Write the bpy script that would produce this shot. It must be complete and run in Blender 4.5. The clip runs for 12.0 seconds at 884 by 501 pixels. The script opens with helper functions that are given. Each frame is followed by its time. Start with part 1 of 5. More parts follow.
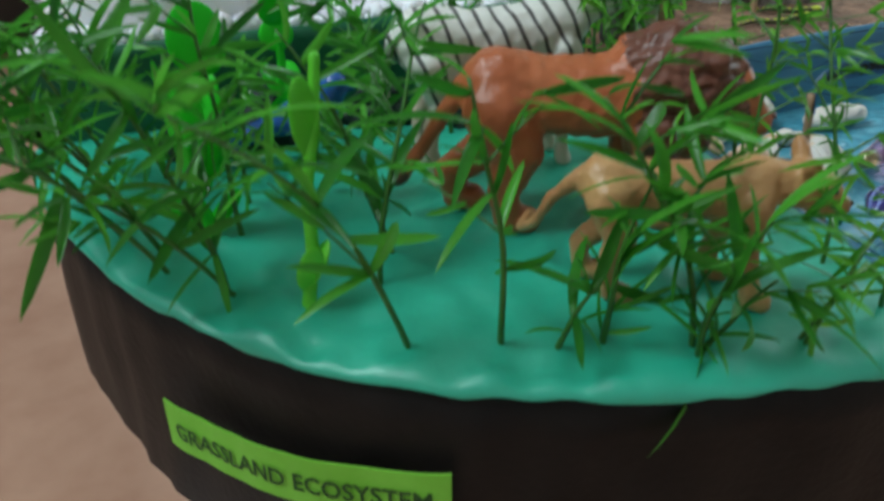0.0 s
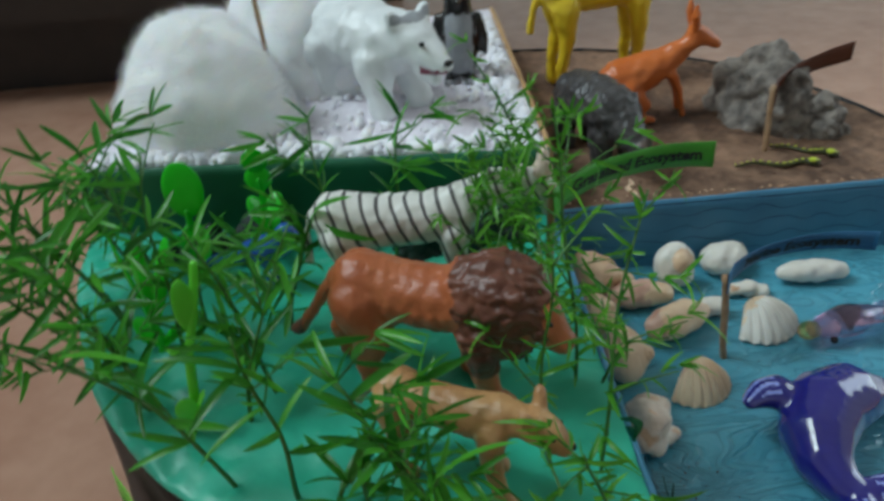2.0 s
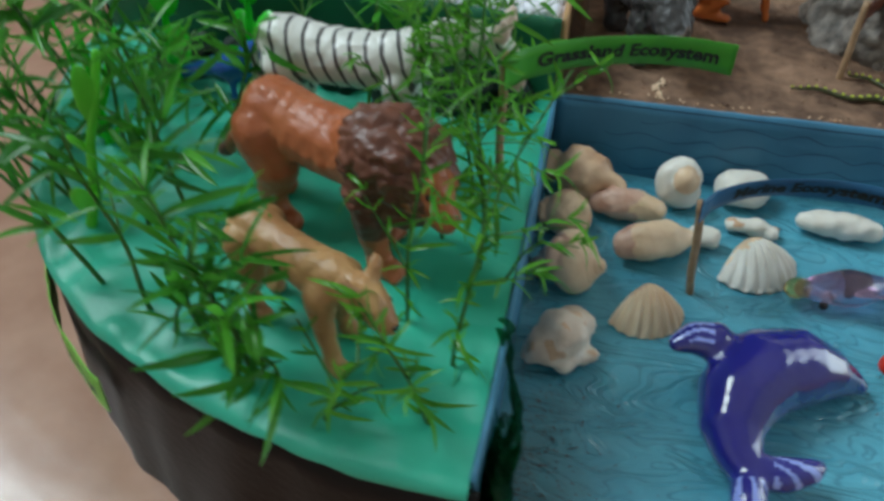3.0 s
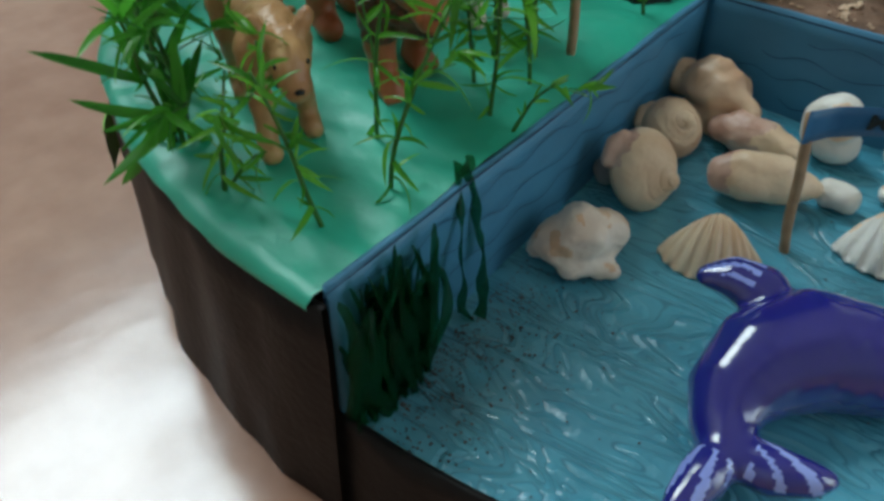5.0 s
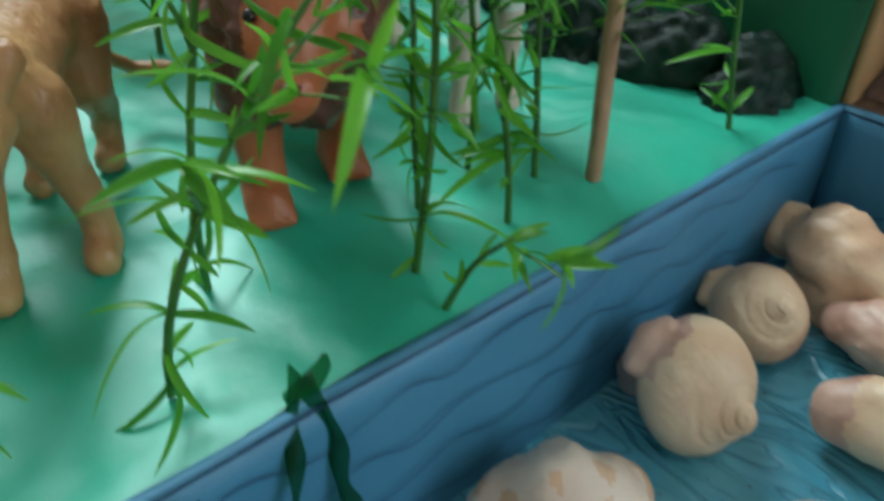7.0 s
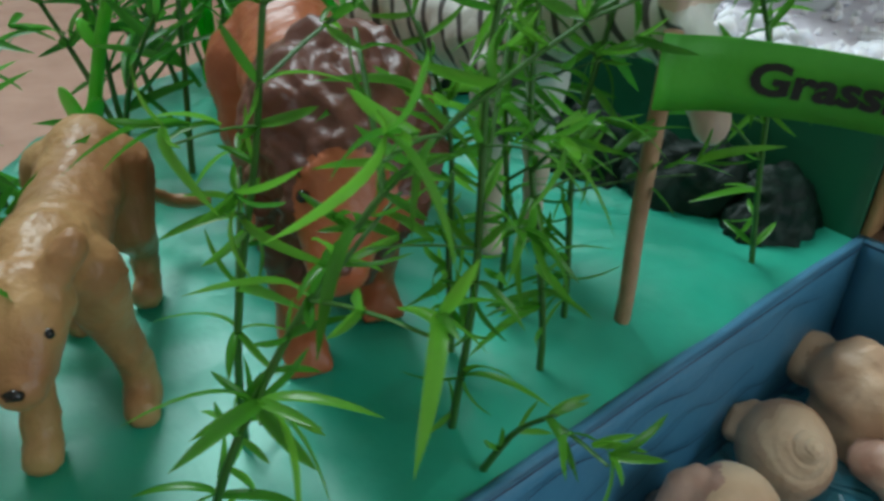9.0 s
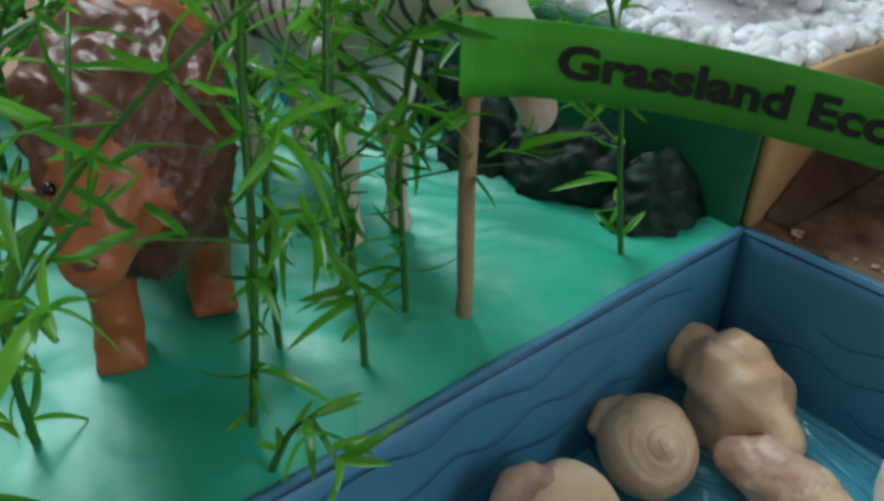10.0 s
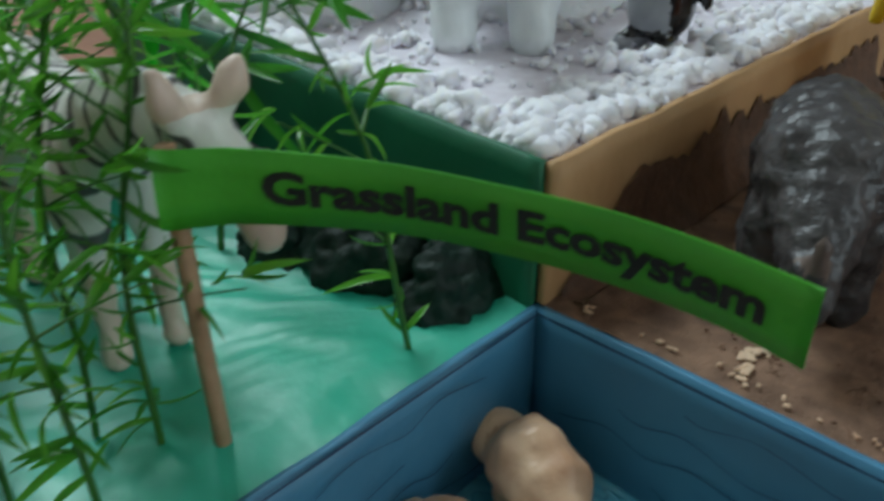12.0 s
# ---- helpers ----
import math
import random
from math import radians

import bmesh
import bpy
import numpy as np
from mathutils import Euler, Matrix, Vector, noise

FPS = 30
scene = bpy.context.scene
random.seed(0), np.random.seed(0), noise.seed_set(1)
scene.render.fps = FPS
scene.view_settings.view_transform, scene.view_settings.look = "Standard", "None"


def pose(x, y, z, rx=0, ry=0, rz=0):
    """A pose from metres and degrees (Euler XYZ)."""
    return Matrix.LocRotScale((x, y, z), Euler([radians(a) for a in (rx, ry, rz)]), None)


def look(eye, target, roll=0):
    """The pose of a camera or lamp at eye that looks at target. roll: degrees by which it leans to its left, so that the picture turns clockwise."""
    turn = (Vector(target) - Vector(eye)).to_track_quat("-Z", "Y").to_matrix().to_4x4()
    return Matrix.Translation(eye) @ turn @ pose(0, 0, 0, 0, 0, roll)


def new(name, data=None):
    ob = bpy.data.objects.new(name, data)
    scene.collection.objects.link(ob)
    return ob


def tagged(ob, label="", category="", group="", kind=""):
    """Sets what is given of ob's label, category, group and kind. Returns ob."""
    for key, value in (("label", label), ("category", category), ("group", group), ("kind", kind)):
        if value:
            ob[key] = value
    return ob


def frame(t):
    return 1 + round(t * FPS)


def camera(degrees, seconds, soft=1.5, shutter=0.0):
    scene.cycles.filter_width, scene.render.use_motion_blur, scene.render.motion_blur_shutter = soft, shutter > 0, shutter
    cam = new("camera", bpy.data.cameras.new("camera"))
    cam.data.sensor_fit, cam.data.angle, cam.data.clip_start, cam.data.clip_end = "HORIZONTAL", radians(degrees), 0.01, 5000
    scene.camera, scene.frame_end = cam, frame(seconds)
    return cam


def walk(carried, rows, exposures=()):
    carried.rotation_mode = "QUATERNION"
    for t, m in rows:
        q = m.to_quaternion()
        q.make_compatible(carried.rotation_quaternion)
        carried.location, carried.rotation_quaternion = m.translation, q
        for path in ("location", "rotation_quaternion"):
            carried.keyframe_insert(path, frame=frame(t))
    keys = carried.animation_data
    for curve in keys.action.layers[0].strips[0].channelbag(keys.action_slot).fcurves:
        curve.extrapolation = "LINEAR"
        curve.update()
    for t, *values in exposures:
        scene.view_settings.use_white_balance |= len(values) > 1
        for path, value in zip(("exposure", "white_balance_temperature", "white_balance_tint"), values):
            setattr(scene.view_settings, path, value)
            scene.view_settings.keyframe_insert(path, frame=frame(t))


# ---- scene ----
cam = camera(58.4, 12.0, soft=3.2, shutter=0.5)
PATH = [
    (0, (-0.132, -0.227, 0.178), (0.433, 1.374, -0.879), -1.8),
    (0.5, (-0.119, -0.23, 0.206), (0.306, 1.374, -0.911), -4.8),
    (1, (-0.102, -0.236, 0.223), (0.211, 1.403, -0.879), -5.4),
    (1.5, (-0.074, -0.241, 0.235), (0.185, 1.425, -0.842), -5.1),
    (2, (-0.05, -0.251, 0.241), (0.013, 1.409, -0.873), -3.8),
    (2.5, (-0.021, -0.249, 0.235), (-0.185, 1.298, -1.022), -2.3),
    (3, (0.011, -0.236, 0.226), (-0.286, 1.211, -1.122), 1.0),
    (3.5, (0.036, -0.233, 0.212), (-0.373, 1.154, -1.17), 4.9),
    (3.7, (0.042, -0.23, 0.208), (-0.434, 1.125, -1.184), 3.5),
    (5.5, (0.078, -0.194, 0.161), (-0.945, 0.911, -1.155), 1.9),
    (6, (0.07, -0.166, 0.147), (-1.001, 0.892, -1.169), 2.7),
    (6.5, (0.062, -0.143, 0.145), (-1.073, 0.912, -1.119), 1.9),
    (7, (0.05, -0.14, 0.144), (-1.155, 0.958, -1.014), 2.0),
    (7.5, (0.038, -0.144, 0.15), (-1.184, 1.005, -0.939), 4.1),
    (7.7, (0.038, -0.144, 0.152), (-1.209, 1.024, -0.889), 3.2),
    (9.3, (0.047, -0.137, 0.156), (-1.237, 0.995, -0.879), 2.4),
    (9.5, (0.053, -0.131, 0.157), (-1.244, 0.977, -0.887), 2.1),
    (10, (0.057, -0.119, 0.154), (-1.223, 0.996, -0.903), 1.8),
    (10.5, (0.059, -0.122, 0.151), (-1.219, 1.001, -0.902), 1.3),
    (11, (0.061, -0.114, 0.154), (-1.192, 1.055, -0.877), 1.9),
    (11.5, (0.063, -0.106, 0.158), (-1.155, 1.126, -0.842), 1.8),
    (12, (0.066, -0.094, 0.162), (-1.12, 1.169, -0.838), 0.1),
]
walk(cam, [(t, look(eye, target, roll)) for t, eye, target, roll in PATH],
     exposures=[(0.0, 0.18), (1.0, 0.04), (1.5, -0.04), (2.0, -0.08), (2.5, 0.06), (3.7, 0.15), (5.5, -0.05), (6.5, 0.34), (7.0, 0.6), (7.5, 0.18), (9.5, 0.17), (10.5, 0.2), (12.0, -0.05)])

# ---- light ----
world = bpy.data.worlds.new("world")
scene.world = world
world.use_nodes = True
wn = world.node_tree
sky = wn.nodes.new("ShaderNodeTexSky")
sky.sky_type = "NISHITA"
sky.sun_disc = False
sky.sun_elevation, sky.sun_rotation = radians(42), radians(275)
wn.nodes["Background"].inputs["Strength"].default_value = 0.12
wn.links.new(sky.outputs["Color"], wn.nodes["Background"].inputs["Color"])


def area_lamp(name, at, target, sx, sy, watts, colour):
    data = bpy.data.lights.new(name, "AREA")
    data.shape, data.size, data.size_y, data.energy, data.color = "RECTANGLE", sx, sy, watts, colour
    ob = new(name, data)
    ob.matrix_world = look(at, target)
    return ob


area_lamp("window_light", (-1.40, 0.22, 1.95), (0.0, 0.05, 0.1), 0.92, 0.95, 39.0, (0.76, 0.94, 1.0))
# soft fill lamp added in the east to lift the shaded sides
area_lamp("east_fill_light", (2.44, 0.9, 1.15), (0.0, 0.2, 0.4), 1.0, 1.9, 18.0, (0.80, 0.96, 1.0))

# ---- materials ----


def surf(name, c1, c2, scale=200.0, rough=0.5, bump=0.2, bscale=600.0, coat=0.0, detail=5.0, spec=0.5, big=0.35, trans=0.0, sub=0.0):
    """Two-scale mottled surface: fine grain between c1 and c2, broad stains, fine relief."""
    m = bpy.data.materials.new(name)
    m.use_nodes = True
    n, l = m.node_tree.nodes, m.node_tree.links
    b = n["Principled BSDF"]
    tc = n.new("ShaderNodeTexCoord")
    a = n.new("ShaderNodeTexNoise")
    a.inputs["Scale"].default_value, a.inputs["Detail"].default_value = scale, detail
    l.new(tc.outputs["Object"], a.inputs["Vector"])
    g = n.new("ShaderNodeTexNoise")
    g.inputs["Scale"].default_value, g.inputs["Detail"].default_value = scale * 0.12, 3.0
    l.new(tc.outputs["Object"], g.inputs["Vector"])
    ad = n.new("ShaderNodeMath")
    ad.operation = "MULTIPLY_ADD"
    ad.inputs[1].default_value, ad.inputs[2].default_value = big * 2, 0.5 - big
    l.new(g.outputs["Fac"], ad.inputs[0])
    mx = n.new("ShaderNodeMath")
    mx.operation = "ADD"
    l.new(a.outputs["Fac"], mx.inputs[0])
    l.new(ad.outputs[0], mx.inputs[1])
    r = n.new("ShaderNodeValToRGB")
    mr = n.new("ShaderNodeMapRange")
    mr.inputs["From Min"].default_value, mr.inputs["From Max"].default_value = 0.7, 1.3
    l.new(mx.outputs[0], mr.inputs["Value"])
    r.color_ramp.elements[0].position, r.color_ramp.elements[1].position = 0.0, 1.0
    r.color_ramp.elements[0].color, r.color_ramp.elements[1].color = (*c1, 1), (*c2, 1)
    l.new(mr.outputs["Result"], r.inputs["Fac"])
    l.new(r.outputs["Color"], b.inputs["Base Color"])
    rr = n.new("ShaderNodeMapRange")
    rr.inputs["To Min"].default_value, rr.inputs["To Max"].default_value = max(0.02, rough - 0.08), min(1, rough + 0.08)
    l.new(g.outputs["Fac"], rr.inputs["Value"])
    l.new(rr.outputs["Result"], b.inputs["Roughness"])
    b.inputs["Coat Weight"].default_value = coat
    b.inputs["Coat Roughness"].default_value = 0.15
    b.inputs["Specular IOR Level"].default_value = spec
    b.inputs["Transmission Weight"].default_value = trans
    if sub:
        b.inputs["Subsurface Weight"].default_value = sub
        b.inputs["Subsurface Radius"].default_value = (0.004, 0.003, 0.002)
        b.inputs["Subsurface Scale"].default_value = 1.0
    if bump:
        bn = n.new("ShaderNodeTexNoise")
        bn.inputs["Scale"].default_value, bn.inputs["Detail"].default_value = bscale, 3.0
        l.new(tc.outputs["Object"], bn.inputs["Vector"])
        bp = n.new("ShaderNodeBump")
        bp.inputs["Strength"].default_value, bp.inputs["Distance"].default_value = bump, 0.0006
        l.new(bn.outputs["Fac"], bp.inputs["Height"])
        l.new(bp.outputs["Normal"], b.inputs["Normal"])
    return m


def leafy(name, c1, c2, rough=0.35, thin=0.3):
    """Leaf surface whose tint differs from piece to piece, a little light passes through."""
    m = bpy.data.materials.new(name)
    m.use_nodes = True
    n, l = m.node_tree.nodes, m.node_tree.links
    b = n["Principled BSDF"]
    oi = n.new("ShaderNodeObjectInfo")
    tc = n.new("ShaderNodeTexCoord")
    a = n.new("ShaderNodeTexNoise")
    a.inputs["Scale"].default_value = 180.0
    l.new(tc.outputs["Object"], a.inputs["Vector"])
    ad = n.new("ShaderNodeMath")
    ad.operation = "MULTIPLY_ADD"
    ad.inputs[1].default_value = 0.35
    l.new(a.outputs["Fac"], ad.inputs[0])
    s = n.new("ShaderNodeMath")
    s.operation = "MULTIPLY_ADD"
    s.inputs[1].default_value, s.inputs[2].default_value = 0.85, -0.1
    l.new(oi.outputs["Random"], s.inputs[0])
    l.new(s.outputs[0], ad.inputs[2])
    r = n.new("ShaderNodeValToRGB")
    r.color_ramp.elements[0].color, r.color_ramp.elements[1].color = (*c1, 1), (*c2, 1)
    l.new(ad.outputs[0], r.inputs["Fac"])
    l.new(r.outputs["Color"], b.inputs["Base Color"])
    b.inputs["Roughness"].default_value = rough
    tr = n.new("ShaderNodeBsdfTranslucent")
    l.new(r.outputs["Color"], tr.inputs["Color"])
    mix = n.new("ShaderNodeMixShader")
    mix.inputs["Fac"].default_value = thin
    l.new(b.outputs["BSDF"], mix.inputs[1])
    l.new(tr.outputs["BSDF"], mix.inputs[2])
    l.new(mix.outputs["Shader"], n["Material Output"].inputs["Surface"])
    return m


def glassy(name, colour, rough=0.03):
    m = bpy.data.materials.new(name)
    m.use_nodes = True
    b = m.node_tree.nodes["Principled BSDF"]
    b.inputs["Base Color"].default_value = (*colour, 1)
    b.inputs["Roughness"].default_value = rough
    b.inputs["Transmission Weight"].default_value = 0.92
    b.inputs["IOR"].default_value = 1.48
    return m


M_FLOOR = surf("floor_tile", (0.41, 0.215, 0.145), (0.55, 0.32, 0.225), 60, 0.19, 0.3, 110, coat=0.35)
M_PLASTER = surf("plaster", (0.72, 0.72, 0.70), (0.82, 0.82, 0.8), 20, 0.85, 0.2, 120)
M_DARKWOOD = surf("dark_wood", (0.010, 0.007, 0.006), (0.03, 0.02, 0.016), 40, 0.5, 0.2, 200)
M_BLACK = surf("black_chart_paper", (0.006, 0.005, 0.005), (0.015, 0.012, 0.011), 70, 0.48, 0.3, 500, spec=0.18)
M_GRASS = surf("green_glazed_paper", (0.008, 0.36, 0.225), (0.018, 0.48, 0.32), 45, 0.46, 0.5, 160, spec=0.9)
M_GREENWALL = surf("dark_green_chart_paper", (0.004, 0.10, 0.045), (0.012, 0.17, 0.08), 40, 0.55, 0.2, 500)
M_BLUE = surf("blue_chart_paper", (0.042, 0.175, 0.30), (0.07, 0.26, 0.41), 40, 0.5, 0.2, 500)
M_INK = surf("dark_blue_ink", (0.008, 0.03, 0.075), (0.015, 0.05, 0.11), 300, 0.5, 0.0)
M_SNOW = surf("white_glitter_sheet", (0.70, 0.64, 0.71), (0.88, 0.84, 0.90), 400, 0.45, 0.6, 700)
M_CRUMB = surf("white_foam_crumbs", (0.88, 0.85, 0.90), (0.97, 0.95, 0.98), 300, 0.55, 0.5, 900, sub=0.2)
M_COTTON = surf("cotton_wool", (0.90, 0.91, 0.93), (0.97, 0.97, 0.98), 120, 0.95, 0.25, 900, sub=0.4)
M_TAN = surf("brown_wrapping_paper", (0.40, 0.22, 0.09), (0.55, 0.33, 0.16), 50, 0.6, 0.3, 400)
M_SOIL = surf("dark_soil_glue", (0.05, 0.022, 0.011), (0.16, 0.075, 0.04), 260, 0.7, 0.8, 700)
M_DIRT = surf("grey_dirt", (0.025, 0.024, 0.022), (0.085, 0.078, 0.068), 260, 0.8, 0.5, 700)
M_SAND = surf("glued_brown_sand", (0.080, 0.038, 0.021), (0.35, 0.20, 0.125), 190, 0.75, 1.0, 1500, big=0.75)
M_STEM = surf("green_stem", (0.02, 0.10, 0.010), (0.05, 0.19, 0.02), 150, 0.45, 0.2, 800)
M_LEAF = leafy("narrow_leaf", (0.016, 0.16, 0.014), (0.115, 0.50, 0.045), 0.32, 0.5)
M_YOUNG = leafy("young_leaf", (0.040, 0.23, 0.018), (0.19, 0.56, 0.05), 0.28, 0.5)
M_PLASTIC = leafy("bright_green_plastic", (0.02, 0.60, 0.02), (0.06, 0.82, 0.05), 0.25, 0.4)
M_LIME = leafy("lime_plastic", (0.11, 0.62, 0.03), (0.22, 0.80, 0.07), 0.28, 0.3)
M_WEED = leafy("dark_green_film", (0.004, 0.05, 0.022), (0.008, 0.10, 0.042), 0.32, 0.35)
wt = M_WEED.node_tree
clear, film = wt.nodes.new("ShaderNodeBsdfTransparent"), wt.nodes.new("ShaderNodeMixShader")
clear.inputs["Color"].default_value = (0.35, 0.72, 0.5, 1)
film.inputs["Fac"].default_value = 0.66
wt.links.new(wt.nodes["Material Output"].inputs["Surface"].links[0].from_socket, film.inputs[1])
wt.links.new(clear.outputs["BSDF"], film.inputs[2])
wt.links.new(film.outputs["Shader"], wt.nodes["Material Output"].inputs["Surface"])
M_BUSH = surf("dark_green_crumpled_paper", (0.002, 0.011, 0.007), (0.006, 0.030, 0.018), 120, 0.6, 0.8, 500, spec=0.3)
M_STICK = surf("bamboo_stick", (0.30, 0.17, 0.09), (0.48, 0.31, 0.18), 300, 0.55, 0.3, 900)
M_FLAG_G = surf("green_label_paper", (0.035, 0.30, 0.012), (0.06, 0.40, 0.02), 60, 0.5, 0.2, 600)
M_LABEL = surf("lime_label_paper", (0.16, 0.52, 0.03), (0.22, 0.62, 0.06), 60, 0.5, 0.2, 600)
M_FLAG_B = surf("blue_label_paper", (0.012, 0.10, 0.23), (0.02, 0.15, 0.31), 60, 0.5, 0.2, 600)
M_FLAG_R = surf("brown_label_paper", (0.10, 0.025, 0.010), (0.16, 0.045, 0.02), 60, 0.5, 0.2, 600)
M_PRINT = surf("black_print", (0.006, 0.008, 0.006), (0.014, 0.018, 0.012), 400, 0.6, 0.0)
M_PRINT_G = surf("dark_green_print", (0.008, 0.05, 0.006), (0.015, 0.08, 0.01), 400, 0.6, 0.0)
M_LION = surf("orange_brown_rubber", (0.36, 0.085, 0.028), (0.48, 0.145, 0.055), 110, 0.40, 0.6, 500, big=0.5)
M_MANE = surf("dark_brown_rubber", (0.070, 0.024, 0.017), (0.23, 0.078, 0.045), 90, 0.42, 0.4, 600)
M_LIONESS = surf("tan_rubber", (0.33, 0.14, 0.055), (0.60, 0.35, 0.145), 90, 0.42, 0.8, 420, big=0.5)
M_EYE = surf("black_paint", (0.006, 0.005, 0.005), (0.012, 0.01, 0.01), 300, 0.2, 0.0)
M_BEAR = surf("white_rubber", (0.72, 0.75, 0.76), (0.85, 0.87, 0.87), 120, 0.35, 0.5, 400)
M_MOUTH = surf("dark_red_paint", (0.16, 0.012, 0.04), (0.26, 0.03, 0.07), 200, 0.3, 0.0)
M_GREY = surf("grey_paint", (0.24, 0.25, 0.27), (0.36, 0.37, 0.39), 200, 0.4, 0.2)
M_RHINO = surf("dark_grey_rubber", (0.028, 0.025, 0.026), (0.085, 0.078, 0.078), 170, 0.38, 0.9, 500)
M_YELLOW = surf("yellow_rubber", (0.72, 0.47, 0.012), (0.85, 0.62, 0.04), 80, 0.35, 0.3, 300)
M_ORANGE = surf("orange_rubber", (0.55, 0.11, 0.015), (0.72, 0.2, 0.05), 80, 0.35, 0.3, 300)
M_ROCK = surf("grey_gravel_rock", (0.06, 0.05, 0.045), (0.34, 0.29, 0.25), 260, 0.7, 1.0, 900)
M_SNAKE = surf("dark_olive_rubber", (0.03, 0.035, 0.012), (0.09, 0.09, 0.03), 200, 0.4, 0.4)
M_SPOT = surf("yellow_green_paint", (0.4, 0.48, 0.02), (0.6, 0.68, 0.06), 200, 0.4, 0.2)
M_DOLPHIN = surf("deep_blue_glazed", (0.012, 0.012, 0.17), (0.022, 0.022, 0.27), 40, 0.14, 0.0, coat=1.0)
M_STRIPE = surf("pale_blue_paint", (0.24, 0.3, 0.72), (0.34, 0.42, 0.85), 100, 0.2, 0.0, coat=0.6)
M_BIRD = surf("blue_rubber", (0.01, 0.05, 0.24), (0.02, 0.12, 0.42), 100, 0.25, 0.2)
M_HORN = surf("horn_rubber", (0.09, 0.06, 0.05), (0.16, 0.12, 0.1), 200, 0.45, 0.3)


def shell_mat(name, c1, c2, scale=110):
    return surf(name, c1, c2, scale, 0.42, 0.5, 500, big=0.6, sub=0.08)


M_S_CREAM = shell_mat("cream_shell", (0.66, 0.41, 0.24), (0.93, 0.75, 0.54), 75)
M_S_WHITE = shell_mat("white_shell", (0.68, 0.63, 0.55), (0.86, 0.83, 0.77))
M_S_BROWN = shell_mat("brown_cream_shell", (0.48, 0.25, 0.14), (0.85, 0.62, 0.42), 75)
M_S_BONE = shell_mat("bone_shell", (0.56, 0.40, 0.30), (0.89, 0.79, 0.68), 75)
M_S_PINK = shell_mat("pink_brown_shell", (0.46, 0.22, 0.15), (0.80, 0.58, 0.46), 160)
M_S_GREY = shell_mat("grey_shell", (0.2, 0.19, 0.19), (0.4, 0.38, 0.36))
M_GL_PINK = glassy("pink_glass", (0.72, 0.5, 0.74))
M_GL_CLEAR = glassy("clear_glass", (0.86, 0.93, 0.93))
M_GL_YEL = glassy("yellow_glass", (0.75, 0.72, 0.25))
M_RED = surf("red_glass_paint", (0.5, 0.02, 0.012), (0.65, 0.05, 0.03), 100, 0.15, 0.0)


def striped_mat():
    """White rubber with dark stripes across the body."""
    m = surf("white_rubber_with_dark_stripes", (0.66, 0.65, 0.6), (0.8, 0.79, 0.75), 120, 0.36, 0.5, 400)
    n, l = m.node_tree.nodes, m.node_tree.links
    b = n["Principled BSDF"]
    base = b.inputs["Base Color"].links[0].from_socket
    tc = n.new("ShaderNodeTexCoord")
    w = n.new("ShaderNodeTexWave")
    w.bands_direction = "X"
    w.inputs["Scale"].default_value = 74.0
    w.inputs["Distortion"].default_value = 3.0
    w.inputs["Detail"].default_value = 2.0
    w.inputs["Detail Scale"].default_value = 0.8
    mp = n.new("ShaderNodeMapping")
    mp.inputs["Rotation"].default_value = (0, 0.35, 0)
    l.new(tc.outputs["Object"], mp.inputs["Vector"])
    l.new(mp.outputs["Vector"], w.inputs["Vector"])
    r = n.new("ShaderNodeValToRGB")
    r.color_ramp.elements[0].position, r.color_ramp.elements[1].position = 0.80, 0.92
    l.new(w.outputs["Fac"], r.inputs["Fac"])
    mix = n.new("ShaderNodeMix")
    mix.data_type = "RGBA"
    mix.inputs[7].default_value = (0.09, 0.085, 0.085, 1)
    l.new(r.outputs["Color"], mix.inputs[0])
    l.new(base, mix.inputs[6])
    l.new(mix.outputs[2], b.inputs["Base Color"])
    return m


M_ZEBRA = striped_mat()
M_MUZZLE = surf("pale_pink_rubber", (0.6, 0.45, 0.36), (0.72, 0.58, 0.48), 120, 0.4, 0.3)


